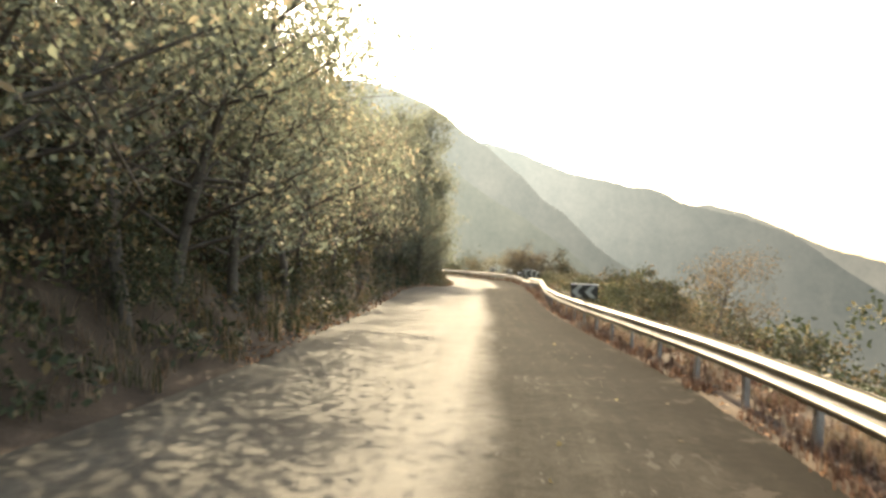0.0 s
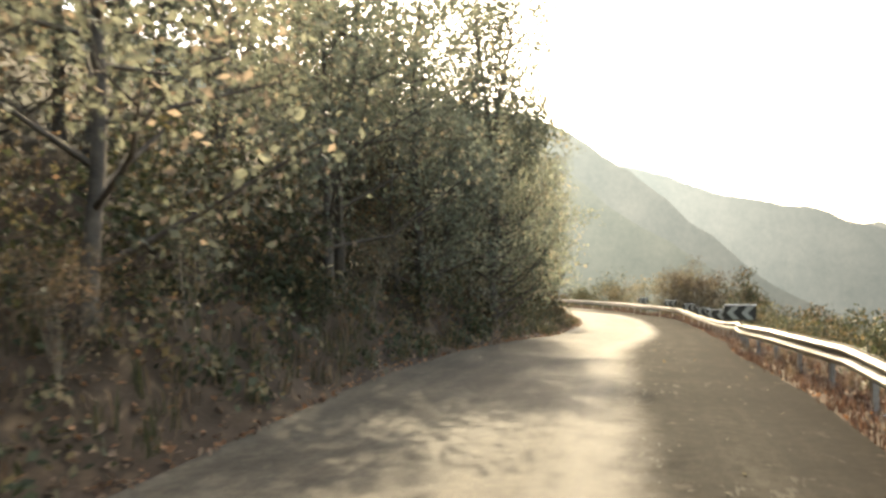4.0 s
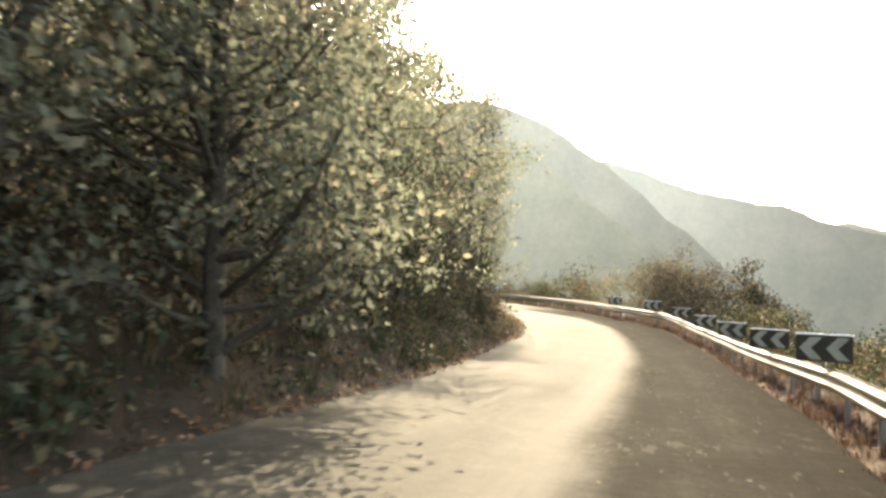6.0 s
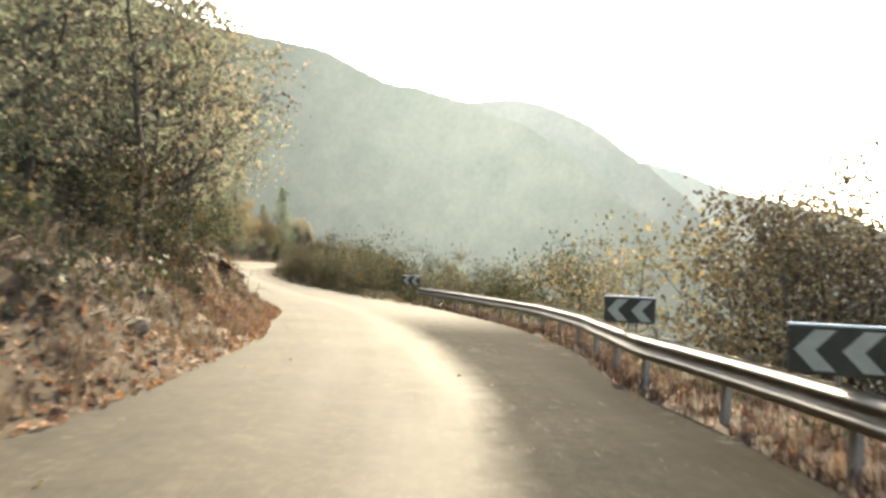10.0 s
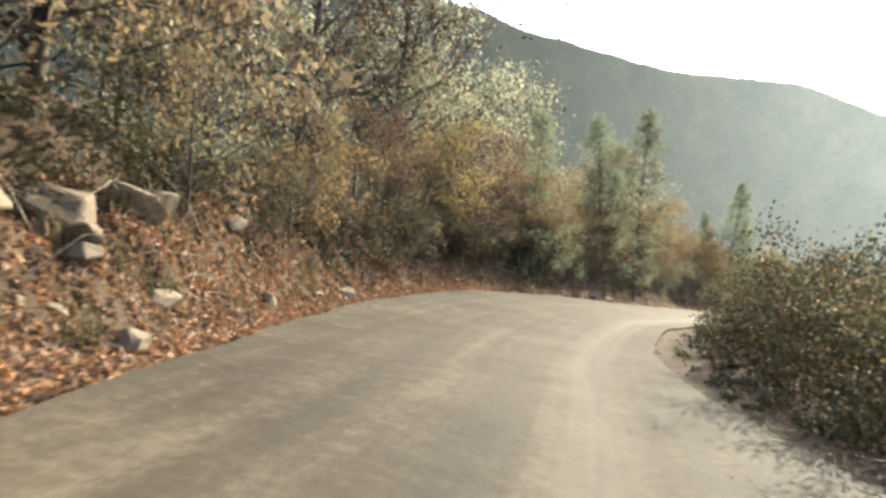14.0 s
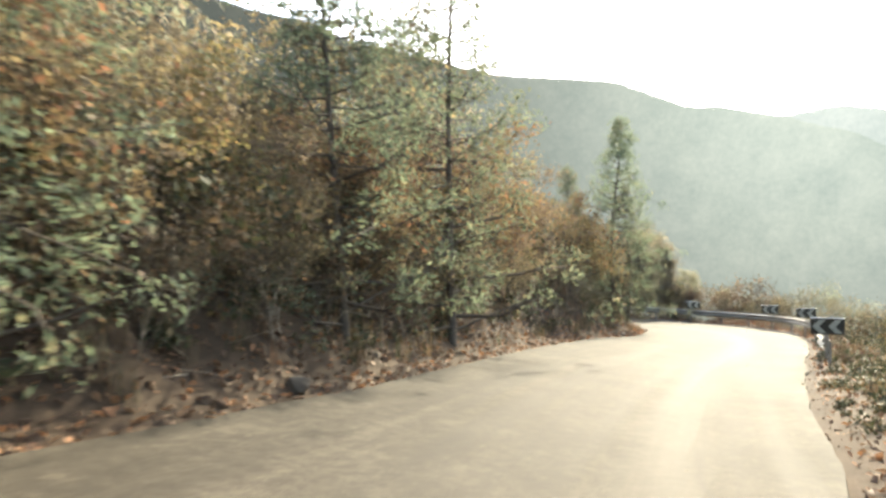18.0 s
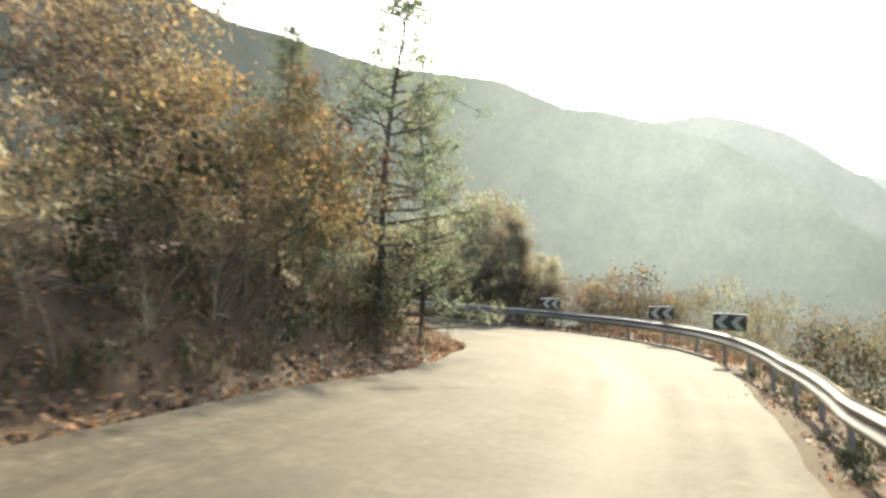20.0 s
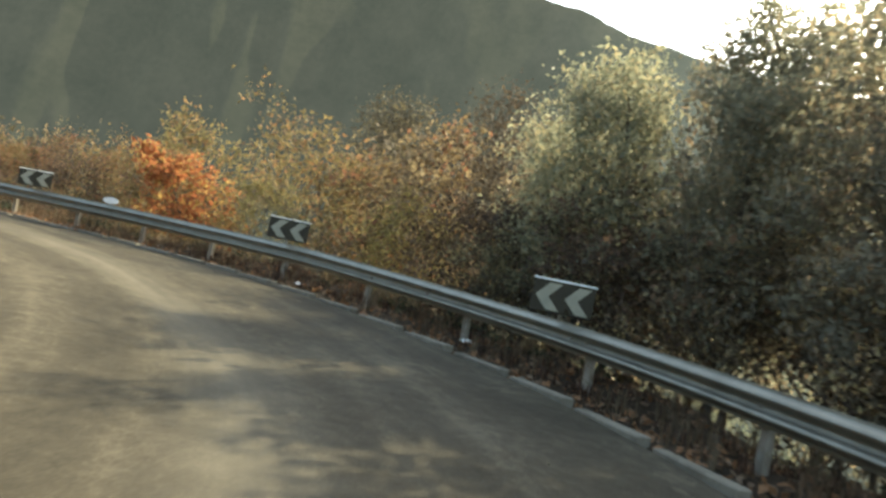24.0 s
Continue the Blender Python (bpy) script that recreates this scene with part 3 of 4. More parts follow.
# ---- guard rails ----
def beam_mesh(s0, s1, z_top, lap):
    """One W-shaped steel beam, bent along the road, 3 mm thick."""
    prof = [(0.0, 0.0), (0.012, -0.012), (-0.035, -0.05), (-0.075, -0.068), (-0.075, -0.092), (-0.035, -0.112), (0.0, -0.145), (0.0, -0.165),
            (-0.035, -0.198), (-0.075, -0.218), (-0.075, -0.242), (-0.035, -0.26), (0.012, -0.298), (0.0, -0.31)]
    n = max(3, int((s1 - s0) / 0.5) + 1)
    vs, fs = [], []
    k = len(prof)
    for i in range(n):
        s = s0 + (s1 - s0) * i / (n - 1)
        for off in (0.0, 0.004):
            for px, pz in prof:
                p = on_road(s, at(WR, s) + at(WG, s) + px + off + lap)
                vs.append((p.x, p.y, p.z + z_top + pz))
    for i in range(n - 1):
        for j in range(k - 1):
            a, b = i * 2 * k + j, (i + 1) * 2 * k + j
            fs.append((a, a + 1, b + 1, b))
            fs.append((a + k + 1, a + k, b + k, b + k + 1))
        for j, t in ((0, 1), (k - 1, -1)):
            a, b = i * 2 * k + j, (i + 1) * 2 * k + j
            fs.append((a, b, b + k, a + k) if t > 0 else (b, a, a + k, b + k))
    return mesh_np("beam", vs, fs, M["steel"], True)


def post_bm():
    """A rolled C-section post with its spacer block."""
    bm = bmesh.new()
    box_bm(bm, 0.006, 0.1, 1.5, (0.05, 0, -0.15), 0.001)
    box_bm(bm, 0.06, 0.006, 1.5, (0.08, 0.05, -0.15), 0.001)
    box_bm(bm, 0.06, 0.006, 1.5, (0.08, -0.05, -0.15), 0.001)
    return bm


def bolt_bm():
    bm = bmesh.new()
    bmesh.ops.create_cone(bm, cap_ends=True, segments=8, radius1=0.018, radius2=0.012, depth=0.016, matrix=Matrix.Rotation(radians(-90), 4, "Y"))
    return bm


def guardrail(s0, s1, z_top, label):
    g = thing("guardrail", label, "guardrail")
    g.location = on_road(s0, at(WR, s0) + at(WG, s0))
    inv = Matrix.Translation(g.location).inverted()
    s, odd = s0, 0
    while s < s1:
        b = part("beam", beam_mesh(s, min(s + 4.12, s1), z_top - 0.002 * odd, 0.005 * odd), M["steel"], g)
        b.matrix_parent_inverse = inv
        s, odd = s + 4.0, 1 - odd
    pm, sm, bo = None, None, None
    s = s0 + 0.1
    while s <= s1:
        p = on_road(s, at(WR, s) + at(WG, s) + 0.03)
        m = pose(p.x, p.y, p.z, 0, random.uniform(-2, 2), heading(s) + random.uniform(-3, 3))
        if pm is None:
            o = part("post", post_bm(), M["post"], g)
            o2 = part("spacer", box_bm(bmesh.new(), 0.05, 0.08, 0.2, (0.025, 0, 0), 0.006), M["post"], g)
            o3 = part("bolt", bolt_bm(), M["post"], g)
            pm, sm, bo = o.data, o2.data, o3.data
        else:
            o, o2, o3 = (part(n, d, None, g) for n, d in (("post", pm), ("spacer", sm), ("bolt", bo)))
        o.matrix_parent_inverse = o2.matrix_parent_inverse = o3.matrix_parent_inverse = inv
        o.matrix_basis = m
        o2.matrix_basis = m @ Matrix.Translation((-0.01, 0, z_top - 0.155))
        o3.matrix_basis = m @ Matrix.Translation((-0.04, 0, z_top - 0.155))
        s += 2.0
    return g


RAIL_TOP = 0.70
guardrail(-22, 91.2, RAIL_TOP, "long galvanised steel guardrail along the valley side, weathered")
guardrail(136.5, 210, RAIL_TOP, "galvanised steel guardrail round the outside of the bend")


# ---- chevron signs ----
def chevron_bm(x0):
    """A flat arrow head that points to the left, 3 mm proud of the board."""
    w, h, t = 0.145, 0.158, 0.003
    pts = [(x0, 0), (x0 + w, h), (x0 + w + 0.15, h), (x0 + 0.15, 0), (x0 + w + 0.15, -h), (x0 + w, -h)]
    bm = bmesh.new()
    fr = [bm.verts.new((x, -0.0125 - t, z)) for x, z in pts]
    bk = [bm.verts.new((x, -0.0125, z)) for x, z in pts]
    for idx in ((0, 3, 2, 1), (0, 5, 4, 3)):
        bm.faces.new([fr[i] for i in idx])
    for i in range(6):
        j = (i + 1) % 6
        bm.faces.new((fr[i], fr[j], bk[j], bk[i]))
    bmesh.ops.recalc_face_normals(bm, faces=bm.faces)
    return bm


def chevron_sign():
    sg = thing("chevron_sign", "black board with two white chevrons on top of the guardrail", "road sign", "chevron signs along the bends")
    part("board", box_bm(bmesh.new(), 0.72, 0.025, 0.37, (0, 0, 0), 0.006), M["black"], sg, "black sign board")
    part("chevron", chevron_bm(-0.32), M["white"], sg, "white arrow head")
    part("chevron", chevron_bm(0.02), M["white"], sg, "white arrow head")
    bm = bmesh.new()
    bmesh.ops.create_cone(bm, cap_ends=True, segments=10, radius1=0.013, radius2=0.013, depth=0.735, matrix=Matrix.Translation((0, 0.004, 0.194)) @ Matrix.Rotation(radians(90), 4, "Y"))
    part("top_edge", bm, M["bright_steel"], sg, "bright rolled metal edge")
    bm = bmesh.new()
    bmesh.ops.create_cone(bm, cap_ends=True, segments=10, radius1=0.022, radius2=0.022, depth=0.5, matrix=Matrix.Translation((0, 0.036, -0.05)))
    part("post", bm, M["post"], sg)
    for z in (0.08, -0.1):
        part("clamp", box_bm(bmesh.new(), 0.09, 0.06, 0.03, (0, 0.04, z), 0.004), M["post"], sg)
    return sg


# place along the plan, and the turn of each board
SIGNS = [(6.5, 33.0, 0.95, -19), (7.4, 37.7, 0.95, -20), (9.2, 44.8, 0.95, -21), (10.75, 55.7, 0.95, -18), (11.3, 61.3, 0.95, -16), (10.9, 65.1, 0.95, -11), (10.1, 71.0, 0.95, -5), (4.2, 87.2, 0.95, 10),
         (-11.6, 131.2, 0.95, -3), (-13.1, 144.8, 0.95, -3), (-15.0, 150.6, 0.95, 4), (-19.6, 156.0, 0.95, 19), (-25.0, 158.2, 0.95, 37), (-31.4, 158.3, 0.95, 59), (-38.2, 156.0, 0.95, 84), (9.8, 49.5, 0.95, -19), (3.1, 8.1, 0.95, -18)]
first = None
for x, y, up, turn in SIGNS:
    i = ((LINE - (x, y)) ** 2).sum(1).argmin()
    # no nearer to the road than the rail
    p = np.array((x, y))
    way = (p - LINE[i - 20]) / np.linalg.norm(p - LINE[i - 20])
    for _ in range(40):
        i = ((LINE - p) ** 2).sum(1).argmin()
        if float((p - LINE[i]) @ SIDE[i]) >= WR[i] + WG[i] - 0.02:
            break
        p = p + way * 0.1
    x, y = p
    m = pose(x, y, ZS[i] + up, random.uniform(-1.5, 1.5), random.uniform(-1, 1), turn)
    if first is None:
        first = chevron_sign()
        first.matrix_basis = m
    else:
        copy_thing(first, m)


# ---- plants ----
def leaves(centres, spread_r, count, size, rng, droop=0.0, long=1.7):
    """Rhombic leaves strewn round clump centres."""
    n = count
    c = centres[rng.integers(0, len(centres), n)]
    r = spread_r[rng.integers(0, len(spread_r), n)] if hasattr(spread_r, "__len__") else spread_r
    d = rng.normal(size=(n, 3))
    d /= np.linalg.norm(d, axis=1)[:, None]
    p = c + d * (rng.random(n) ** 0.45 * r)[:, None] * (1, 1, 0.8)
    a = rng.normal(size=(n, 3)) + (0, 0, -droop)
    a /= np.linalg.norm(a, axis=1)[:, None]
    b = np.cross(a, rng.normal(size=(n, 3)))
    b /= np.linalg.norm(b, axis=1)[:, None] + 1e-9
    sz = (size * (0.6 + 0.8 * rng.random(n)))[:, None]
    nrm = np.cross(a, b) * sz * 0.12
    v = np.stack([p - a * sz * long / 2, p + b * sz / 2 + nrm, p + a * sz * long / 2, p - b * sz / 2 + nrm], 1).reshape(-1, 3)
    f = np.arange(n * 4, dtype=np.int32).reshape(n, 4)
    return v, f


def limbs(h, spread_w, n_limb, rng, first=0.25, lean=0.15, r0=0.09, up=0.6, trunk_top=0.85, cone=0.65):
    """A trunk with limbs and twigs; gives its tubes and the places where foliage sits."""
    vs, fs, tips = [], [], []

    def add(pts, rad, sides):
        v, f = tube(pts, rad, sides)
        o = len(vs)
        vs.extend(v)
        fs.extend(tuple(i + o for i in q) for q in f)
    lx, ly = rng.normal(0, lean, 2)
    tp = [np.array((lx * h * u * u + 0.04 * h * math.sin(5 * u + lx * 9) * u, ly * h * u * u, h * trunk_top * u - 0.3 * (u == 0))) for u in np.linspace(0, 1, 8)]
    add(tp, [r0 * h / 6 * (1.25 if i == 0 else 1 - 0.8 * i / 7) for i in range(8)], 7)
    tips.append(tp[-1])
    for k in range(n_limb):
        u = first + (0.97 - first) * (k + rng.random()) / n_limb
        b = tp[0] * 0 + np.array([np.interp(u, np.linspace(0, 1, 8), [q[j] for q in tp]) for j in range(3)])
        w = k * 2.4 + rng.normal(0, 0.4)
        ln = spread_w * (0.65 + 0.5 * rng.random()) * (1.15 - cone * u)
        e = b + np.array((math.cos(w) * ln, math.sin(w) * ln, ln * up * (0.5 + rng.random())))
        mid = (b + e) / 2 + rng.normal(0, 0.08 * ln, 3) - (0, 0, 0.07 * ln)
        rr = r0 * h / 6 * 0.42 * (1.1 - 0.6 * u)
        add([b, mid, e], [rr, rr * 0.65, rr * 0.25], 4)
        tips += [e, (mid + e) / 2]
        for _ in range(2):
            q = mid + (e - mid) * rng.random()
            e2 = q + rng.normal(0, 0.4 * ln, 3) * (1, 1, 0.6) + (0, 0, 0.1 * ln)
            add([q, (q + e2) / 2 + rng.normal(0, 0.04 * ln, 3), e2], [rr * 0.4, rr * 0.3, rr * 0.12], 3)
            tips.append(e2)
    return vs, fs, np.array(tips)


def plant(name, label, category, group, seed, leaf, h, width, n_limb, n_leaf, size, clump, first=0.25, up=0.6, lean=0.1, r0=0.09, droop=0.3, long=1.7, bark="bark", trunk_top=0.85, cone=0.65):
    rng = np.random.default_rng(seed)
    t = thing(name, label, category, group)
    vs, fs, tips = limbs(h, width, n_limb, rng, first, lean, r0, up, trunk_top, cone)
    part("trunk", mesh_np("trunk", vs, fs, M[bark], True), M[bark], t)
    v, f = leaves(tips, clump * (0.6 + 0.8 * rng.random(40)), n_leaf, size, rng, droop, long)
    part("crown", mesh_np("crown", v, f, M[leaf]), M[leaf], t)
    return t


KINDS = {
    "back": [plant("tree", "grey-green tree higher up the slope", "tree", "trees up the slope", s, "oak", 7.5, 2.6, 12, 1800, 0.11, 0.95, 0.2) for s in (21, 22, 23)],
    "orange": [plant("tree", "small tree with bright orange autumn leaves", "tree", "autumn trees", 26, "ember", 3.6, 1.3, 13, 2800, 0.085, 0.45, 0.1)],
    "thicket": [plant("bush", "olive-brown thicket bush with thin leaves", "bush", "thicket bushes", s, "olive", 3.6, 1.8, 15, 1600, 0.069, 0.6, 0.08) for s in (24, 25)],
    "oak": [plant("tree", "grey-green evergreen tree with a broad dense crown", "tree", "broad evergreen trees", s, "oak", 7.0, 2.7, 20, 4700, 0.066, 0.7, 0.12) for s in (1, 2, 3)],
    "gum": [plant("tree", "tall slender grey-green tree with loose hanging foliage", "tree", "tall slender trees", s, "gum", 9.5, 2.0, 30, 4200, 0.062, 0.62, 0.06, 0.75, 0.06, 0.07, 0.8, 2.4) for s in (4, 5)],
    "gold": [plant("tree", "small autumn tree with yellow and ochre leaves", "tree", "autumn trees", s, "gold", 4.2, 1.7, 15, 4200, 0.057, 0.5, 0.12, 0.8, 0.12, 0.07) for s in (6, 7)],
    "rust": [plant("tree", "small autumn tree with russet brown leaves", "tree", "autumn trees", s, "rust", 4.6, 1.9, 16, 4000, 0.06, 0.55, 0.1, 0.7, 0.15, 0.07) for s in (8, 9)],
    "shrub": [plant("bush", "dense dark green roadside bush", "bush", "bushes along the road", s, "shrub", 2.1, 1.25, 8, 1100, 0.07, 0.45, 0.04, 0.7, 0.1, 0.06) for s in (10, 11, 12)],
    "brown": [plant("tree", "tall half-bare brown tree with thin dry leaves", "tree", "tall brown trees", s, "umber", 9.0, 2.3, 24, 3400, 0.075, 0.75, 0.1, 1.0, 0.08, 0.07) for s in (31, 32)],
    "dark": [plant("tree", "small dark evergreen tree with clumped foliage", "tree", "evergreen trees below the road", s, "shrub", 4.2, 1.4, 15, 3300, 0.068, 0.42, 0.15, 0.8, 0.08, 0.08) for s in (33, 34)],
    "umber_bush": [plant("bush", "dense brown round-topped bush below the road", "bush", "brown bushes", s, "umber", 4.0, 1.9, 19, 6800, 0.052, 0.6, 0.06) for s in (35, 36)],
    "brush": [plant("bush", "half-bare brown brush with thin stems", "bush", "brown brush", s, "olive", 2.4, 1.0, 22, 1500, 0.038, 0.35, 0.06, 1.6, 0.2, 0.05, 0.3, 2.2, "twig") for s in (27, 28)],
    "pine": [plant("conifer", "slender dark conifer standing above the bushes", "tree", "conifers", s, "pine", 9.0, 2.4, 64, 11000, 0.038, 0.34, 0.05, 0.26, 0.02, 0.06, 0.2, 3.2, "bark", 1.0, 1.06) for s in (13, 14)],
    "column": [plant("tree", "tall grey-green tree with a dense crown down to its foot", "tree", "tall dense trees", s, "gum", 9.0, 1.6, 52, 12000, 0.053, 0.62, 0.03, 0.6, 0.04, 0.07, 0.6, 1.8, "bark", 0.92, 0.6) for s in (41, 42)],
    "feather": [plant("tree", "pale olive young tree with fine upright twigs behind the guardrail", "tree", "young trees behind the guardrail", s, "haze", 8.0, 1.5, 40, 8600, 0.062, 0.52, 0.12, 1.1, 0.05, 0.05, 0.4, 2.2) for s in (43, 44, 45)],
    "scrub_bush": [plant("bush", "dense olive-green bush with fine leaves on the verge", "bush", "dense verge bushes", s, "shrub", 2.1, 1.3, 12, 3700, 0.043, 0.46, 0.03, 0.7, 0.1, 0.06) for s in (51, 52, 53)],
    "fine_thicket": [plant("bush", "dense brown-olive thicket with fine leaves below the rail", "bush", "fine thickets", s, "olive", 3.6, 1.7, 18, 5400, 0.041, 0.55, 0.06) for s in (54, 55)],
    "sapling": [plant("sapling", "thin upright sapling with sparse pale green leaves", "tree", "saplings beyond the guardrail", s, "gum", 5.0, 0.9, 18, 3200, 0.036, 0.42, 0.2, 1.3, 0.05, 0.045, 0.4, 2.2) for s in (15, 16)],
}
used = {}


def grow(kind, x, y, scale, sink=0.12, tall=1.0, z=None):
    k = used.get(kind, 0)
    used[kind] = k + 1
    models = KINDS[kind]
    z = gz(x, y) if z is None else z
    m = Matrix.LocRotScale((x, y, z - sink), Euler((random.gauss(0, 0.04), random.gauss(0, 0.04), random.uniform(0, 6.28))), (scale, scale, scale * tall))
    if k < len(models):
        models[k].matrix_basis = m
        return models[k]
    src = models[k % len(models)]
    c = copy_thing(src, Matrix())
    c.matrix_basis = m
    return c


def grow_to(kind, x, y, top, side=-1, off=0.7, wide=1.0):
    """A plant at (x, y), kept off metres clear of the asphalt, whose crown reaches the level top."""
    i = ((LINE - (x, y)) ** 2).sum(1).argmin()
    lat = float((np.array((x, y)) - LINE[i]) @ SIDE[i])
    lat = min(lat, -(WL[i] + off)) if side < 0 else max(lat, WR[i] + WG[i] + off)
    p = LINE[i] + SIDE[i] * lat
    if kind not in TOPS:
        crown = KINDS[kind][0].children[1].data
        z = np.empty(len(crown.vertices) * 3, np.float32)
        crown.vertices.foreach_get("co", z)
        TOPS[kind] = float(np.quantile(z[2::3], 0.96))
    k = (top - gz(p[0], p[1])) / TOPS[kind]
    return grow(kind, p[0], p[1], k * wide, 0.12, 1.0 / wide)


TOPS = {}


def row(kinds, s0, s1, step, off, jit, size, side=-1, tall=1.0):
    """Plants along one side of the road, off metres beyond its edge."""
    s = s0
    while s < s1:
        ss, o = s + random.uniform(-0.4, 0.4) * step, off + random.uniform(-jit, jit)
        lat = -(at(WL, ss) + o) if side < 0 else at(WR, ss) + o
        p = on_road(ss, lat)
        near = np.sqrt(((LINE - (p.x, p.y)) ** 2).sum(1))
        i = near.argmin()
        if near[i] > (WL[i] if side < 0 else WR[i]) + 0.75 * off:
            grow(random.choice(kinds), p.x, p.y, size * random.uniform(0.8, 1.2), 0.12, tall * random.uniform(0.9, 1.12))
        s += step


# uphill side: shrubs at the foot, trees above
row(("shrub", "shrub", "oak"), -10, 60, 2.6, 2.1, 0.5, 0.9)
row(("shrub", "thicket"), -6, 62, 2.4, 3.4, 0.6, 0.8)
row(("oak", "gum"), -10, 60, 3.6, 5.0, 1.0, 1.0)
row(("shrub",), -13, 10, 1.9, 1.5, 0.5, 0.55)
row(("shrub", "brush"), 10, 62, 2.6, 1.3, 0.4, 0.55)
row(("back",), -6, 64, 3.0, 7.5, 1.2, 1.1)
row(("back",), -4, 66, 7.0, 11, 2.0, 1.25)
for s, o in ((-3.0, 2.4), (1.5, 2.8), (6.0, 2.5), (34.0, 2.9), (43.0, 3.7)):
    p = on_road(s, -(at(WL, s) + o))
    grow("oak", p.x, p.y, 0.92)
row(("shrub",), 62, 92, 2.3, 2.4, 0.5, 0.75)
row(("oak", "gum"), 62, 105, 3.2, 5.0, 1.0, 1.05)
row(("back",), 64, 106, 3.2, 8.5, 1.2, 1.05)
row(("shrub", "rust", "shrub"), 93, 106, 2.0, 2.7, 0.4, 0.72)
row(("rust", "rust", "gold", "shrub", "thicket"), 106, 150, 2.0, 1.7, 0.4, 0.76)
row(("rust", "oak", "rust"), 103, 116, 2.4, 4.0, 0.9, 1.25)
row(("rust", "rust", "rust", "oak"), 116, 148, 2.7, 4.2, 1.0, 0.95)
row(("shrub", "brush", "brush"), 108, 149, 1.3, 1.15, 0.25, 0.55)
row(("back", "thicket"), 106, 138, 2.8, 7.5, 1.2, 0.9)
row(("back", "thicket"), 106, 138, 4.4, 11.5, 2.0, 1.0)
row(("gold", "rust", "shrub"), 152, 188, 3.0, 4.0, 0.8, 0.75)
row(("thicket",), 152, 188, 3.4, 7.5, 1.2, 0.9)
# crowns that lean out over the first stretch and shade its edge
for s, o, h in ((1.0, 1.5, 1.0), (5.5, 1.3, 0.95), (10.0, 1.5, 1.05), (15.0, 1.4, 0.95), (20.5, 1.5, 1.0), (27.0, 1.6, 0.95), (33.0, 1.8, 0.9)):
    p = on_road(s, -(at(WL, s) + o))
    grow("oak", p.x, p.y, h)
# tall trees that stand out along the first stretch
for x, y, top in ((1.3, 37.3, 10.0), (2.6, 37.1, 9.5), (1.1, 60.5, 8.9), (2.4, 62.5, 8.2), (2.9, 64.4, 5.6), (0.4, 48.0, 8.2), (-1.0, 33.0, 9.0)):
    grow_to("column", x, y, top, off=0.9)
# crowns over the start of the road
for k, o, h in ((-5.0, 1.5, 1.1), (-1.2, 1.3, 1.05), (3.2, 1.2, 1.0), (8.0, 1.3, 1.0)):
    p = on_road(k, -(at(WL, k) + o))
    grow("oak", p.x, p.y, h)
# trees close over the stony bank
for s, o, k, h in ((76, 2.4, "oak", 0.95), (80, 2.9, "brown", 0.95), (84, 2.6, "oak", 1.05), (87.5, 3.0, "brown", 1.0), (91, 2.9, "oak", 1.1), (94.5, 3.0, "brown", 1.05), (98, 3.2, "oak", 1.05), (101.5, 3.0, "rust", 1.5)):
    p = on_road(s, -(at(WL, s) + o))
    grow(k, p.x, p.y, h)
# tall trees over the inside of the bend
for k, s, o, h in (("brown", 114.8, 2.9, 1.25), ("brown", 111.6, 3.3, 1.25), ("gum", 108.4, 4.0, 1.15), ("brown", 105.0, 4.2, 1.2)):
    p = on_road(s, -(at(WL, s) + o))
    grow(k, p.x, p.y, h)
# bushes that hide the conifers' feet
for k, o, kind, h in ((113.5, 1.5, "rust", 0.62), (116.5, 1.3, "umber_bush", 0.6), (118.5, 1.5, "rust", 0.6), (120.2, 1.3, "shrub", 0.95), (121.8, 1.4, "umber_bush", 0.55), (123.6, 1.3, "shrub", 0.9), (125.2, 1.5, "rust", 0.55), (127.4, 1.3, "umber_bush", 0.55), (130.5, 1.4, "shrub", 0.9)):
    p = on_road(k, -(at(WL, k) + o))
    grow(kind, p.x, p.y, h)
row(("fine_thicket", "rust", "fine_thicket"), 115, 133, 1.7, 1.5, 0.2, 0.62)
# conifers above the brown thicket
for x, y, top in ((-16.6, 114.3, 5.1), (-18.4, 115.6, 4.4), (-17.4, 120.3, 6.0), (-17.8, 124.6, 7.2), (-20.6, 126.2, 6.2), (-19.5, 140.3, 6.4), (-20.6, 138.4, 4.4), (-18.8, 142.6, 4.0)):
    grow_to("pine", x, y, top, wide=1.0)
# valley side: tops of the plants that stand below the road
row(("shrub",), -10, 3, 2.6, 3.8, 0.6, 0.62, 1)
row(("shrub",), 3.5, 14, 1.7, 3.5, 0.4, 0.78, 1)
row(("shrub",), 13, 64, 2.4, 3.8, 0.6, 0.95, 1)
row(("shrub",), 8, 64, 2.6, 6.0, 0.9, 1.2, 1)
grow_to("fine_thicket", 5.0, 4.7, 1.7, 1, 1.6, 0.85)
grow_to("dark", 5.3, 7.4, 0.95, 1, 1.8)
grow_to("dark", 5.9, 12.4, 1.0, 1, 2.0)
grow_to("dark", 5.7, 9.8, 1.2, 1, 2.2)
for x, y, k, top in ((13.2, 74.2, "umber_bush", 1.0), (14.5, 75.6, "umber_bush", 0.9), (15.4, 76.9, "umber_bush", 0.7), (13.4, 77.4, "thicket", 0.7),
                     (18.1, 76.3, "dark", 0.65), (19.3, 74.6, "dark", -1.3), (17.2, 71.6, "dark", -1.3), (16.6, 68.8, "dark", -1.3), (11.4, 80.2, "thicket", 0.0), (10.2, 83.0, "thicket", -0.2)):
    grow_to(k, x, y, top, 1, 1.2, 1.0)
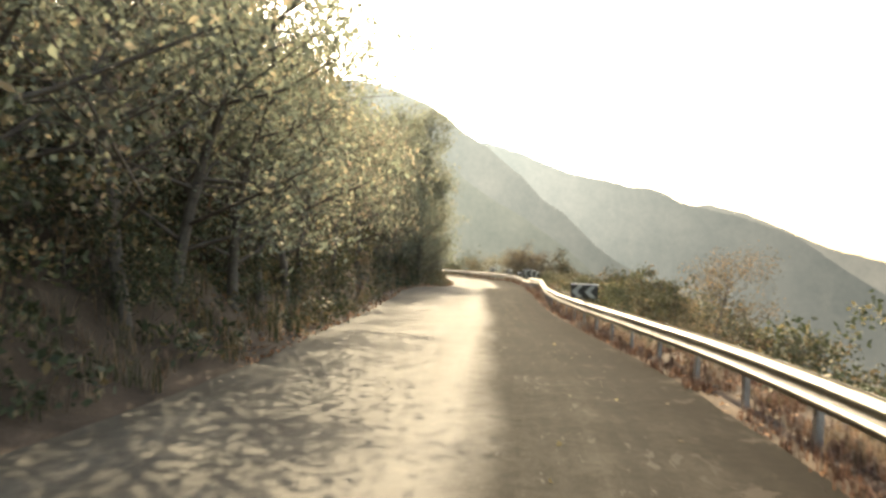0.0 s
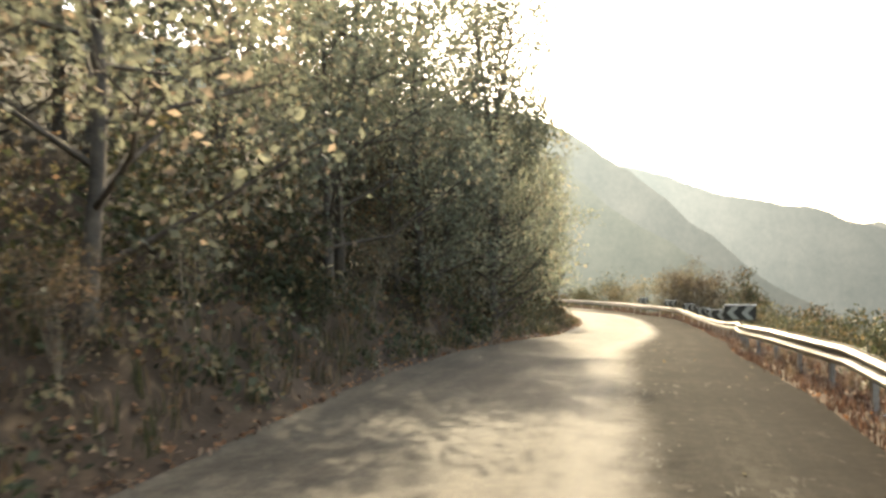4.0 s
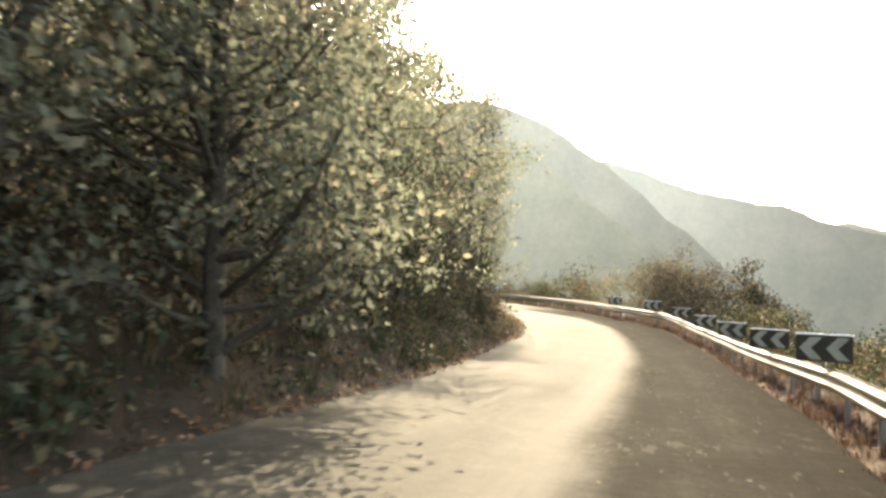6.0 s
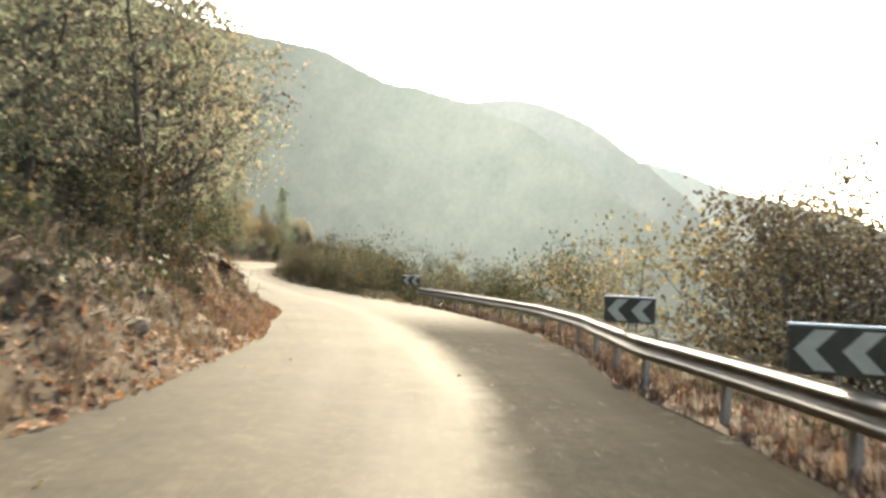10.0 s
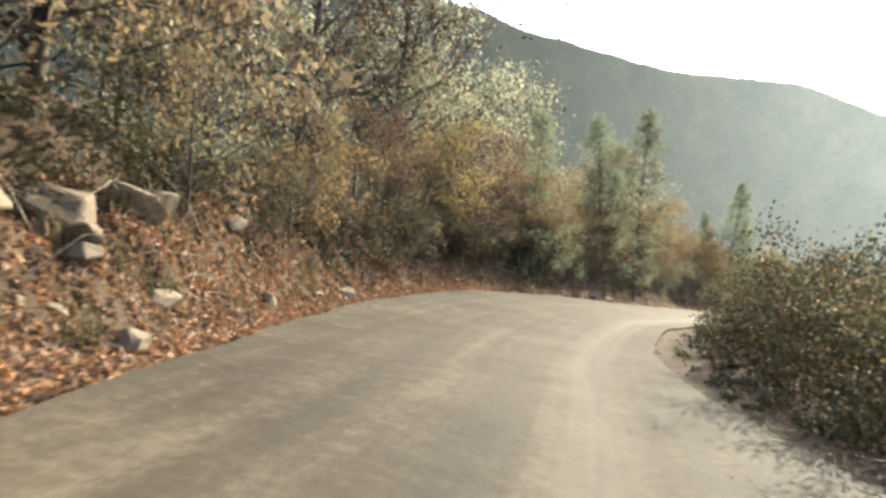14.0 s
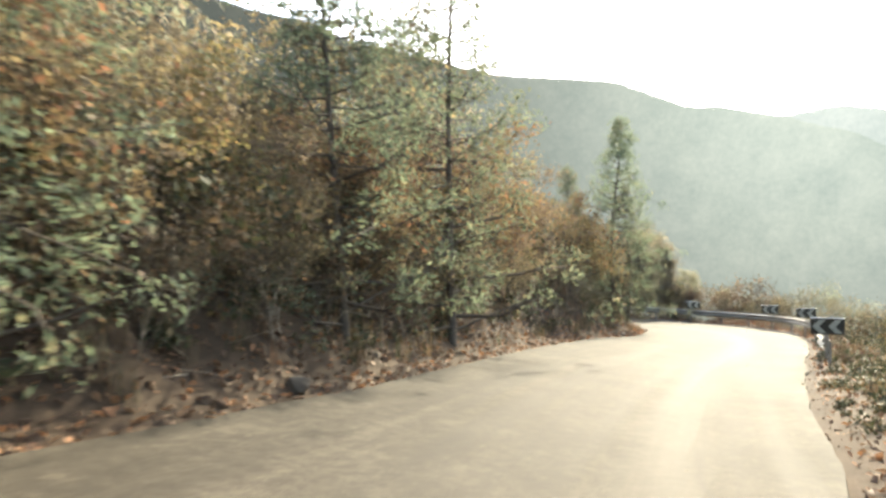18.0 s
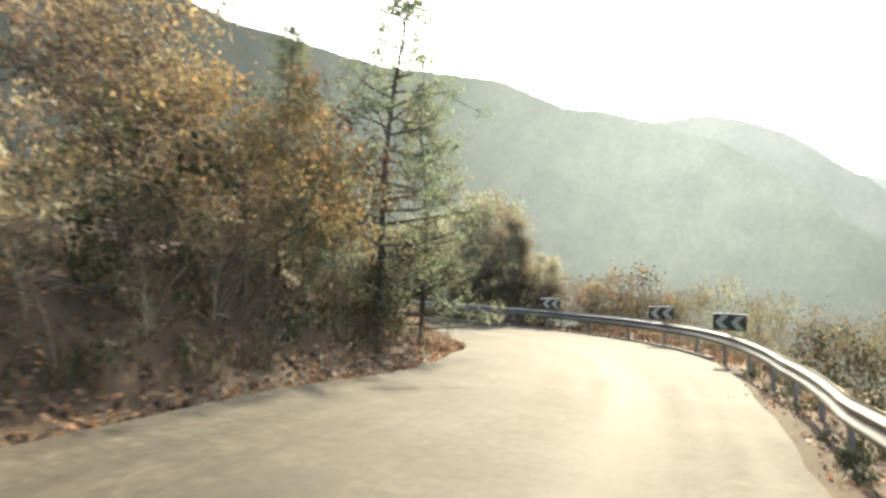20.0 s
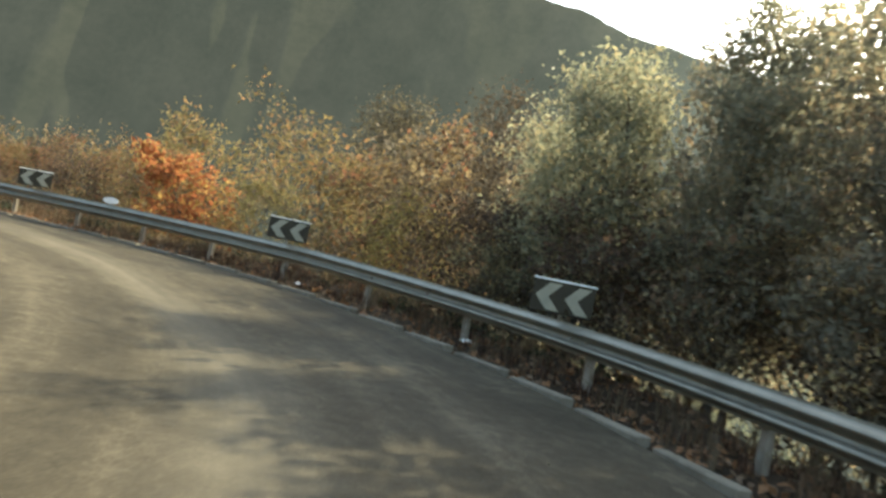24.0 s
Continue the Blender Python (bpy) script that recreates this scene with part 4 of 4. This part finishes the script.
row(("scrub_bush",), 99, 108, 1.3, 1.7, 0.25, 0.82, 1)
row(("scrub_bush",), 108, 128, 1.3, 1.9, 0.2, 0.72, 1)
row(("scrub_bush",), 91, 126, 2.0, 3.9, 0.6, 1.1, 1, 1.15)
row(("scrub_bush",), 88, 126, 2.4, 6.6, 0.8, 1.7, 1, 1.1)
row(("shrub",), 128, 150, 2.4, 2.9, 0.4, 0.7, 1)
row(("shrub",), 120, 150, 3.2, 5.0, 0.8, 1.1, 1)
row(("fine_thicket",), 148, 160, 1.8, 5.2, 0.7, 0.7, 1)
row(("brush",), 146, 170, 1.5, 3.2, 0.5, 0.75, 1)
# autumn trees behind the rail, beyond the bend
for x, y, top, k in ((-32.2, 162.2, 2.6, "rust"), (-33.6, 162.6, 2.1, "gold"), (-35.0, 161.6, 2.0, "gold"), (-30.8, 161.0, 0.7, "gold"), (-29.4, 161.6, 0.9, "umber_bush"), (-35.2, 159.6, 0.55, "gold"), (-37.2, 159.2, 0.75, "orange"), (-38.6, 159.4, 0.7, "gold"), (-40.6, 158.6, 0.8, "gold"), (-42.8, 158.0, 0.7, "rust"), (-45.0, 157.4, 0.9, "gold"), (-47.2, 156.6, 0.9, "gold")):
    grow_to(k, x, y, top, 1, 0.7)
# young trees behind the rail whose shade lies across the bend
for k, o, h in ((160.6, 3.6, 1.7), (161.9, 3.0, 2.8), (162.8, 2.7, 3.7), (163.6, 3.0, 4.6), (164.4, 2.5, 3.9), (165.1, 3.1, 5.0), (165.9, 2.6, 4.0), (166.7, 3.1, 4.5), (167.6, 2.8, 3.3), (164.8, 5.6, 5.6), (166.6, 5.4, 4.6), (168.6, 5.0, 4.0)):
    p = on_road(k, at(WR, k) + o)
    grow_to("feather", p.x, p.y, p.z + h, 1, 1.2)
for x, y, top, k in ((-27.6, 160.6, 0.6, "umber_bush"), (-25.6, 160.3, 0.5, "umber_bush"), (-23.6, 160.0, 0.5, "thicket"), (-21.6, 159.6, 0.3, "umber_bush"), (-19.8, 158.9, 0.0, "thicket"), (-18.2, 159.9, 0.2, "thicket"), (-16.6, 158.6, -0.3, "umber_bush"), (-15.0, 156.6, -0.5, "thicket")):
    grow_to(k, x, y, top, 1, 1.2, 1.2)
row(("rust", "thicket"), 159.5, 168.5, 1.5, 2.2, 0.3, 0.5, 1)
row(("sapling",), 144, 162, 1.8, 13.0, 1.6, 1.5, 1)
row(("gold", "gold", "thicket"), 175, 188, 3.2, 7.0, 1.0, 1.25, 1)

# wood on the far side of the gully
for k in range(20):
    a, r = radians(random.uniform(31, 55)), random.uniform(33, 52)
    grow("brown", -17 - r * math.sin(a), 146 + r * math.cos(a), random.uniform(0.8, 1.15))
for k in range(6):
    a, r = radians(random.uniform(16, 36)), random.uniform(25, 34)
    x, y = -17 - r * math.sin(a), 146 + r * math.cos(a)
    grow("gum", x, y, random.uniform(0.5, 0.8))

for k in range(16):
    a, r = random.uniform(0, 6.28), 3 + 9 * random.random()
    grow("thicket", -46 + r * math.cos(a), 180 + 0.8 * r * math.sin(a), random.uniform(0.8, 1.2))


# ---- rocks, fallen leaves, dry grass, twigs ----
def rock_mesh(seed):
    """A broken limestone block: flat facets, sharp chipped edges."""
    rng = np.random.default_rng(seed)
    bm = bmesh.new()
    for q_ in rng.normal(size=(15, 3)):
        q_ = q_ / np.linalg.norm(q_) * rng.uniform(0.36, 0.55)
        bm.verts.new((q_[0] * 1.2, q_[1], q_[2] * 0.75))
    hull = bmesh.ops.convex_hull(bm, input=bm.verts)
    bmesh.ops.delete(bm, geom=[g_ for g_ in hull["geom_interior"] if isinstance(g_, bmesh.types.BMVert)], context="VERTS")
    bmesh.ops.bevel(bm, geom=list(bm.edges), offset=0.022, segments=1, affect="EDGES")
    bmesh.ops.triangulate(bm, faces=bm.faces)
    bmesh.ops.subdivide_edges(bm, edges=[e_ for e_ in bm.edges if e_.calc_length() > 0.2], cuts=1)
    for v in bm.verts:
        v.co += v.co.normalized() * 0.035 * noise.noise(v.co * 6 + Vector((seed, 0, 0)))
    me = bpy.data.meshes.new("rock")
    bm.to_mesh(me)
    bm.free()
    me.materials.append(M["rock"])
    return me


ROCKS = [rock_mesh(s) for s in range(6)]


def lay_rock(x, y, size, up=0.12):
    ob = new("rock", random.choice(ROCKS))
    ob.matrix_basis = Matrix.LocRotScale((x, y, gz(x, y) + up * size), Euler((random.uniform(-0.6, 0.6), random.uniform(-0.6, 0.6), random.uniform(0, 6.28))), (size * random.uniform(0.8, 1.4), size, size * random.uniform(0.7, 1.2)))
    return tagged(ob, "pale chipped limestone rock half buried in the bank", "rock", "rocks on the bank")


for s0, s1, n, o0, o1, a, b in ((66, 78, 12, 0.4, 2.2, 0.1, 0.4), (77, 90, 44, 0.35, 2.4, 0.1, 0.45), (86, 114, 110, 0.3, 2.8, 0.1, 0.5), (112, 150, 26, 0.3, 1.8, 0.1, 0.35), (150, 172, 34, 0.4, 3.0, 0.12, 0.55), (20, 64, 16, 0.4, 1.6, 0.08, 0.25)):
    for _ in range(n):
        s = random.uniform(s0, s1)
        p = on_road(s, -(at(WL, s) + random.uniform(o0, o1)))
        lay_rock(p.x, p.y, a + (b - a) * random.random() ** 2.2)
# outcrop of larger blocks above the bank
for s, o, sz in ((96.2, 1.7, 0.6), (99.4, 1.7, 1.2), (100.6, 1.9, 1.1), (101.9, 1.3, 0.55), (92.2, 2.2, 0.8), (97.3, 2.2, 1.1), (98.3, 1.5, 0.7), (102.8, 2.1, 1.1), (105.0, 2.2, 0.9), (86.4, 1.9, 0.5), (83.2, 1.5, 0.45), (103.8, 1.7, 0.6), (89.6, 1.6, 0.55), (106.5, 1.5, 0.5), (131.4, 1.2, 0.4), (156.5, 1.6, 0.5), (160.0, 2.2, 0.6)):
    p = on_road(s, -(at(WL, s) + o))
    lay_rock(p.x, p.y, sz, 0.16)


def strew(name, label, category, spans, size, material, seed, flat=0.5, long=1.6, lift=0.02):
    """Loose leaves lying along the edges: spans are (from, to, side, inner, outer, count)."""
    rng = np.random.default_rng(seed)
    P = []
    for s0, s1, side, o0, o1, n in spans:
        s = rng.uniform(s0, s1, n)
        o = o0 + (o1 - o0) * rng.random(n) ** 1.1
        lat = -(np.interp(s, SS, WL) + o) if side < 0 else np.interp(s, SS, WR) + o
        i = np.clip(np.searchsorted(SS, s), 0, len(SS) - 1)
        xy = LINE[i] + SIDE[i] * lat[:, None] + np.stack([-np.sin(_h[i]), np.cos(_h[i])], 1) * (s - SS[i])[:, None]
        z = level(xy[:, 0], xy[:, 1])
        z = np.where(o < 0.0, np.interp(s, SS, ZS), z)
        P.append(np.c_[xy, z])
    P = np.concatenate(P)
    n = len(P)
    a = rng.normal(size=(n, 3)) * (1, 1, flat)
    a /= np.linalg.norm(a, axis=1)[:, None]
    b = np.cross(a, rng.normal(size=(n, 3)) * 0.5 + (0, 0, 1))
    b /= np.linalg.norm(b, axis=1)[:, None]
    sz = (size * (0.5 + rng.random(n)))[:, None]
    up = np.array((0, 0, 1.0))
    P = P + up * (lift + sz * 0.25 * rng.random((n, 1)))
    v = np.stack([P - a * sz * long / 2, P + b * sz / 2 + up * sz * 0.15, P + a * sz * long / 2, P - b * sz / 2 + up * sz * 0.15], 1).reshape(-1, 3)
    me = mesh_np(name, v, np.arange(n * 4).reshape(n, 4), M[material])
    return tagged(new(name, me), label, category, kind="stuff")


strew("fallen_leaves", "brown and rust-red fallen leaves on the bank and road edge", "leaves",
      ((60, 80, -1, -0.1, 3.2, 6000), (76, 92, -1, -0.1, 3.2, 30000), (86, 116, -1, -0.12, 3.2, 52000), (97, 120, -1, -0.1, 3.0, 13000), (112, 150, -1, -0.1, 2.4, 8000), (150, 175, -1, -0.1, 3.4, 12000), (0, 60, -1, -0.1, 2.2, 5000),
       (-15, 90, 1, 0.0, 1.4, 2600), (122, 150, 1, 0.15, 1.8, 1500), (150, 195, 1, 0.1, 1.6, 11000)), 0.055, "litter", 71, 0.65)
strew("scattered_leaves", "single pale dry leaves scattered over the asphalt", "leaves", ((-10, 60, 1, -2.2, 0.0, 110), (60, 165, 1, -2.5, 0.0, 50), (60, 165, -1, -1.2, 0.0, 120)), 0.035, "straw", 72, 0.15, 1.6, 0.006)


def tufts(name, label, spans, height, count, material, seed):
    """Clumps of thin bent blades."""
    rng = np.random.default_rng(seed)
    V = []
    for s0, s1, side, o0, o1, n in spans:
        s = rng.uniform(s0, s1, n)
        o = rng.uniform(o0, o1, n)
        for k in range(n):
            p = on_road(s[k], -(at(WL, s[k]) + o[k]) if side < 0 else at(WR, s[k]) + o[k])
            V.append((p.x, p.y))
    V = np.array(V)
    z = level(V[:, 0], V[:, 1])
    base = np.repeat(np.c_[V, z], count, 0) + rng.normal(0, 0.07, (len(V) * count, 3)) * (1, 1, 0)
    n = len(base)
    w = rng.uniform(0, 6.28, n)
    hh = height * (0.4 + 0.9 * rng.random(n))
    out = np.stack([np.cos(w), np.sin(w), 0 * w], 1)
    sid = np.stack([-np.sin(w), np.cos(w), 0 * w], 1) * 0.007
    up = np.array((0, 0, 1.0))
    mid = base + up * (hh * 0.6)[:, None] + out * (hh * 0.15)[:, None]
    tip = base + up * (hh * 0.9)[:, None] + out * (hh * (0.3 + 0.5 * rng.random(n)))[:, None]
    v = np.stack([base - sid - up * 0.03, base + sid - up * 0.03, mid + sid * 0.8, mid - sid * 0.8, tip], 1).reshape(-1, 3)
    q = np.arange(n) * 5
    tri = np.concatenate([np.stack([q, q + 1, q + 2], 1), np.stack([q, q + 2, q + 3], 1), np.stack([q + 3, q + 2, q + 4], 1)])
    return tagged(new(name, mesh_np(name, v, tri, M[material])), label, "grass", kind="stuff")


tufts("dry_grass", "dry straw-coloured grass tufts along the road edges",
      ((-15, 88, 1, 0.25, 1.6, 520), (88, 150, 1, 0.8, 1.8, 120), (150, 200, 1, 0.3, 1.7, 420), (40, 92, -1, 0.3, 2.6, 420), (92, 150, -1, 0.4, 2.4, 260), (150, 172, -1, 0.3, 3.0, 320), (-10, 40, -1, 0.4, 2.0, 160)), 0.32, 13, "straw", 81)

tufts("verge_weeds", "dry red-brown weeds crowding the verge under the guardrail", ((-16, 91, 1, 0.05, 1.3, 2600), (136, 152, 1, 0.7, 1.5, 120), (152, 176, 1, 0.5, 1.5, 300)), 0.18, 13, "brown_weed", 82)

tufts("bank_weeds", "dark green weeds and grass on the shaded bank", ((-12, 66, -1, 0.25, 3.0, 800), (66, 100, -1, 0.8, 3.4, 160), (100, 150, -1, 0.5, 2.6, 260)), 0.42, 14, "weeds", 83)


def scrub(name, label, spans, leaf, quads, material, seed):
    """Low growth that covers the slopes: clumps of leaves, squat and uneven; spans are (from, to, side, inner, outer, clumps, radius)."""
    rng = np.random.default_rng(seed)
    C, R = [], []
    for s0, s1, side, o0, o1, n, r in spans:
        s, o = rng.uniform(s0, s1, n), o0 + (o1 - o0) * rng.random(n)
        xy = np.array([on_road(s[k], -(at(WL, s[k]) + o[k]) if side < 0 else at(WR, s[k]) + o[k])[:2] for k in range(n)])
        d = np.sqrt(((xy[:, None, :] - LINE[None]) ** 2).sum(2))
        i = d.argmin(1)
        ok = d.min(1) > (WL[i] if side < 0 else WR[i]) + 0.25 + 0.3 * r
        C.append(np.c_[xy, level(xy[:, 0], xy[:, 1])][ok])
        R.append((r * (0.5 + 0.9 * rng.random(n)))[ok])
    C, R = np.concatenate(C), np.concatenate(R)
    i = np.repeat(np.arange(len(C)), quads)
    d = rng.normal(size=(len(i), 3))
    d /= np.linalg.norm(d, axis=1)[:, None]
    d[:, 2] = np.abs(d[:, 2])
    p = C[i] + d * (R[i] * (0.45 + 0.6 * rng.random(len(i))))[:, None] * (1, 1, 0.85)
    a = rng.normal(size=(len(i), 3))
    a /= np.linalg.norm(a, axis=1)[:, None]
    c = np.cross(a, d)
    c /= np.linalg.norm(c, axis=1)[:, None] + 1e-9
    sz = (leaf * np.sqrt(R[i]) * (0.5 + rng.random(len(i))))[:, None]
    v = np.stack([p - a * sz * 0.9, p + c * sz * 0.5, p + a * sz * 0.9, p - c * sz * 0.5], 1).reshape(-1, 3)
    return tagged(new(name, mesh_np(name, v, np.arange(len(i) * 4).reshape(-1, 4), M[material])), label, "undergrowth", kind="stuff")


scrub("undergrowth", "dark low undergrowth under the trees on the bank", ((-14, 66, -1, 0.4, 3.8, 520, 0.6), (66, 92, -1, 1.2, 3.4, 40, 0.45), (108, 150, -1, 0.8, 3.0, 150, 0.42), (150, 176, -1, 1.6, 4.0, 60, 0.45), (-15, 88, 1, 0.9, 2.6, 330, 0.36), (150, 190, 1, 0.9, 2.4, 90, 0.3), (88, 104, 1, 0.5, 2.8, 90, 0.36), (104, 150, 1, 0.9, 2.8, 220, 0.32), (104, 150, 1, 0.35, 1.3, 170, 0.16)), 0.082, 64, "shrub", 84)
scrub("valley_scrub", "olive-green scrub covering the slope below the road", ((-30, 205, 1, 8, 30, 420, 1.6), (-30, 205, 1, 28, 110, 520, 2.6)), 0.27, 46, "olive", 85)
scrub("hill_scrub", "grey-green scrub and young trees on the hillside above", ((-25, 190, -1, 9, 50, 420, 1.7),), 0.2, 90, "oak", 86)


def twigs(name, label, spans, seed):
    """Bare dry stems that hang over the bank."""
    rng = np.random.default_rng(seed)
    vs, fs = [], []
    for s0, s1, o0, o1, n in spans:
        for _ in range(n):
            s, o = rng.uniform(s0, s1), rng.uniform(o0, o1)
            p = on_road(s, -(at(WL, s) + o))
            b = np.array((p.x, p.y, gz(p.x, p.y)))
            ln = rng.uniform(0.4, 1.3)
            d = rng.normal(size=3) * (1, 1, 0.4) + (0, 0, 0.5)
            d /= np.linalg.norm(d)
            m = b + d * ln * 0.5 + rng.normal(0, 0.08, 3)
            e = b + d * ln + (0, 0, -0.25 * ln) + rng.normal(0, 0.1, 3)
            r = rng.uniform(0.004, 0.012)
            v, f = tube([b, m, e], [r, r * 0.8, r * 0.3], 4)
            k = len(vs)
            vs.extend(v)
            fs.extend(tuple(i + k for i in q) for q in f)
    return tagged(new(name, mesh_np(name, vs, fs, M["twig"], True)), label, "twigs", kind="stuff")


twigs("dry_twigs", "bare pale twigs and roots sticking out of the bank", ((62, 92, 0.7, 2.8, 240), (88, 114, 0.6, 3.0, 380), (114, 150, 0.5, 2.4, 260), (150, 172, 0.6, 3.0, 200)), 91)


def rubble(name, label, spans, seed):
    """Angular clods and chips of rock on the bank."""
    rng = np.random.default_rng(seed)
    unit = np.array([(1, 0, 0), (-1, 0, 0), (0, 1, 0), (0, -1, 0), (0, 0, 1), (0, 0, -1)], float)
    tri = np.array([(0, 2, 4), (2, 1, 4), (1, 3, 4), (3, 0, 4), (2, 0, 5), (1, 2, 5), (3, 1, 5), (0, 3, 5)])
    vs, fs = [], []
    for s0, s1, side, o0, o1, n, a, b in spans:
        s, o = rng.uniform(s0, s1, n), rng.uniform(o0, o1, n)
        xy = np.array([on_road(s[k], -(at(WL, s[k]) + o[k]) if side < 0 else at(WR, s[k]) + o[k])[:2] for k in range(n)])
        z = level(xy[:, 0], xy[:, 1])
        for k in range(n):
            q = np.linalg.qr(rng.normal(size=(3, 3)))[0]
            sz = a + (b - a) * rng.random() ** 3
            v = (unit * rng.uniform(0.6, 1.1, (6, 1)) * sz * rng.uniform(0.5, 1.0, (1, 3))) @ q + (xy[k, 0], xy[k, 1], z[k] + sz * 0.15)
            fs.append(tri + len(vs) * 6)
            vs.append(v)
    return tagged(new(name, mesh_np(name, np.concatenate(vs), np.concatenate(fs), M["clod"])), label, "stones", kind="stuff")


rubble("bank_rubble", "red-brown earth clods and stone chips on the bank", ((62, 78, -1, 0.1, 2.6, 700, 0.02, 0.14), (76, 92, -1, 0.03, 2.8, 3600, 0.015, 0.1), (88, 116, -1, 0.02, 3.0, 6200, 0.015, 0.11), (114, 150, -1, 0.05, 2.2, 1400, 0.02, 0.14), (150, 174, -1, 0.05, 3.0, 1500, 0.02, 0.16), (0, 62, -1, 0.1, 2.0, 900, 0.02, 0.1)), 95)
rubble("verge_gravel", "tan gravel and small stones on the dirt verge", ((91, 152, 1, 0.03, 1.7, 2600, 0.008, 0.05), (-14, 90, 1, 0.02, 0.7, 800, 0.006, 0.03)), 96)


# ---- kerb, reflector, scraps at the outer edge of the last bend ----
kerb = thing("kerb", "low worn concrete kerb along the outer edge of the bend", "kerb", kind="structure")
stone = None
s = 151.5
while s < 196:
    p = on_road(s, at(WR, s) + 0.12)
    if stone is None:
        stone = part("kerb_stone", box_bm(bmesh.new(), 0.15, 0.997, 0.3, (0, 0, -0.115), 0.012), M["concrete"], kerb)
        ob = stone
    else:
        ob = part("kerb_stone", stone.data, None, kerb)
    ob.matrix_basis = pose(p.x, p.y, p.z + random.uniform(-0.006, 0.006), random.uniform(-0.3, 0.3), random.uniform(-1, 1), heading(s + 0.5) + random.uniform(-0.4, 0.4))
    s += 1.0
foot = on_road(151.5, at(WR, 151.5) + 0.12)
for ob in kerb.children:
    ob.location -= foot
kerb.location = foot

p = on_road(175.6, at(WR, 175.6) + at(WG, 175.6) + 0.01)
refl = thing("rail_reflector", "small white oval reflector on top of the guardrail", "reflector")
refl.matrix_basis = pose(p.x, p.y, p.z + RAIL_TOP, 0, 0, heading(175.6) - 50)
bm = bmesh.new()
bmesh.ops.create_cone(bm, cap_ends=True, segments=20, radius1=0.17, radius2=0.17, depth=0.02, matrix=Matrix.Translation((0, 0, 0.09)) @ Matrix.Diagonal((1, 1, 0.42, 1)) @ Matrix.Rotation(radians(90), 4, "X"))
part("plate", bm, M["scrap"], refl, "white oval plate")
part("clip", box_bm(bmesh.new(), 0.05, 0.02, 0.06, (0, 0.012, 0.01), 0.003), M["post"], refl)


def scrap_mesh(seed):
    """A crumpled piece of plastic sheet."""
    rng = np.random.default_rng(seed)
    n = 7
    g = np.linspace(-0.5, 0.5, n)
    X_, Y_ = np.meshgrid(g, g)
    Z_ = 0.35 * rng.random((n, n)) * (1 - np.abs(X_))
    v = np.c_[X_.ravel() * 0.2, Y_.ravel() * 0.13, Z_.ravel() * 0.18]
    q_ = (np.arange(n - 1)[:, None] * n + np.arange(n - 1)[None, :]).ravel()
    return mesh_np("scrap", v, np.stack([q_, q_ + 1, q_ + n + 1, q_ + n], 1), M["scrap"])


SCRAPS = [scrap_mesh(k) for k in (1, 2, 3)]
for k, (s, o, side) in enumerate(((174.2, 0.75, 1), (175.0, 0.9, 1), (170.0, 0.6, 1), (166.5, 0.75, 1), (162.0, 0.55, 1), (60.5, 0.6, -1), (16.0, 0.5, 1), (24.0, 0.65, 1), (108.0, 0.5, -1))):
    p = on_road(s, -(at(WL, s) + o) if side < 0 else at(WR, s) + o)
    ob = new("plastic_scrap", SCRAPS[k % 3])
    ob.matrix_basis = pose(p.x, p.y, gz(p.x, p.y) + 0.01, random.uniform(-8, 8), random.uniform(-8, 8), random.uniform(0, 360))
    tagged(ob, "crumpled dirty white plastic scrap lying on the verge", "litter", "scraps on the verge")
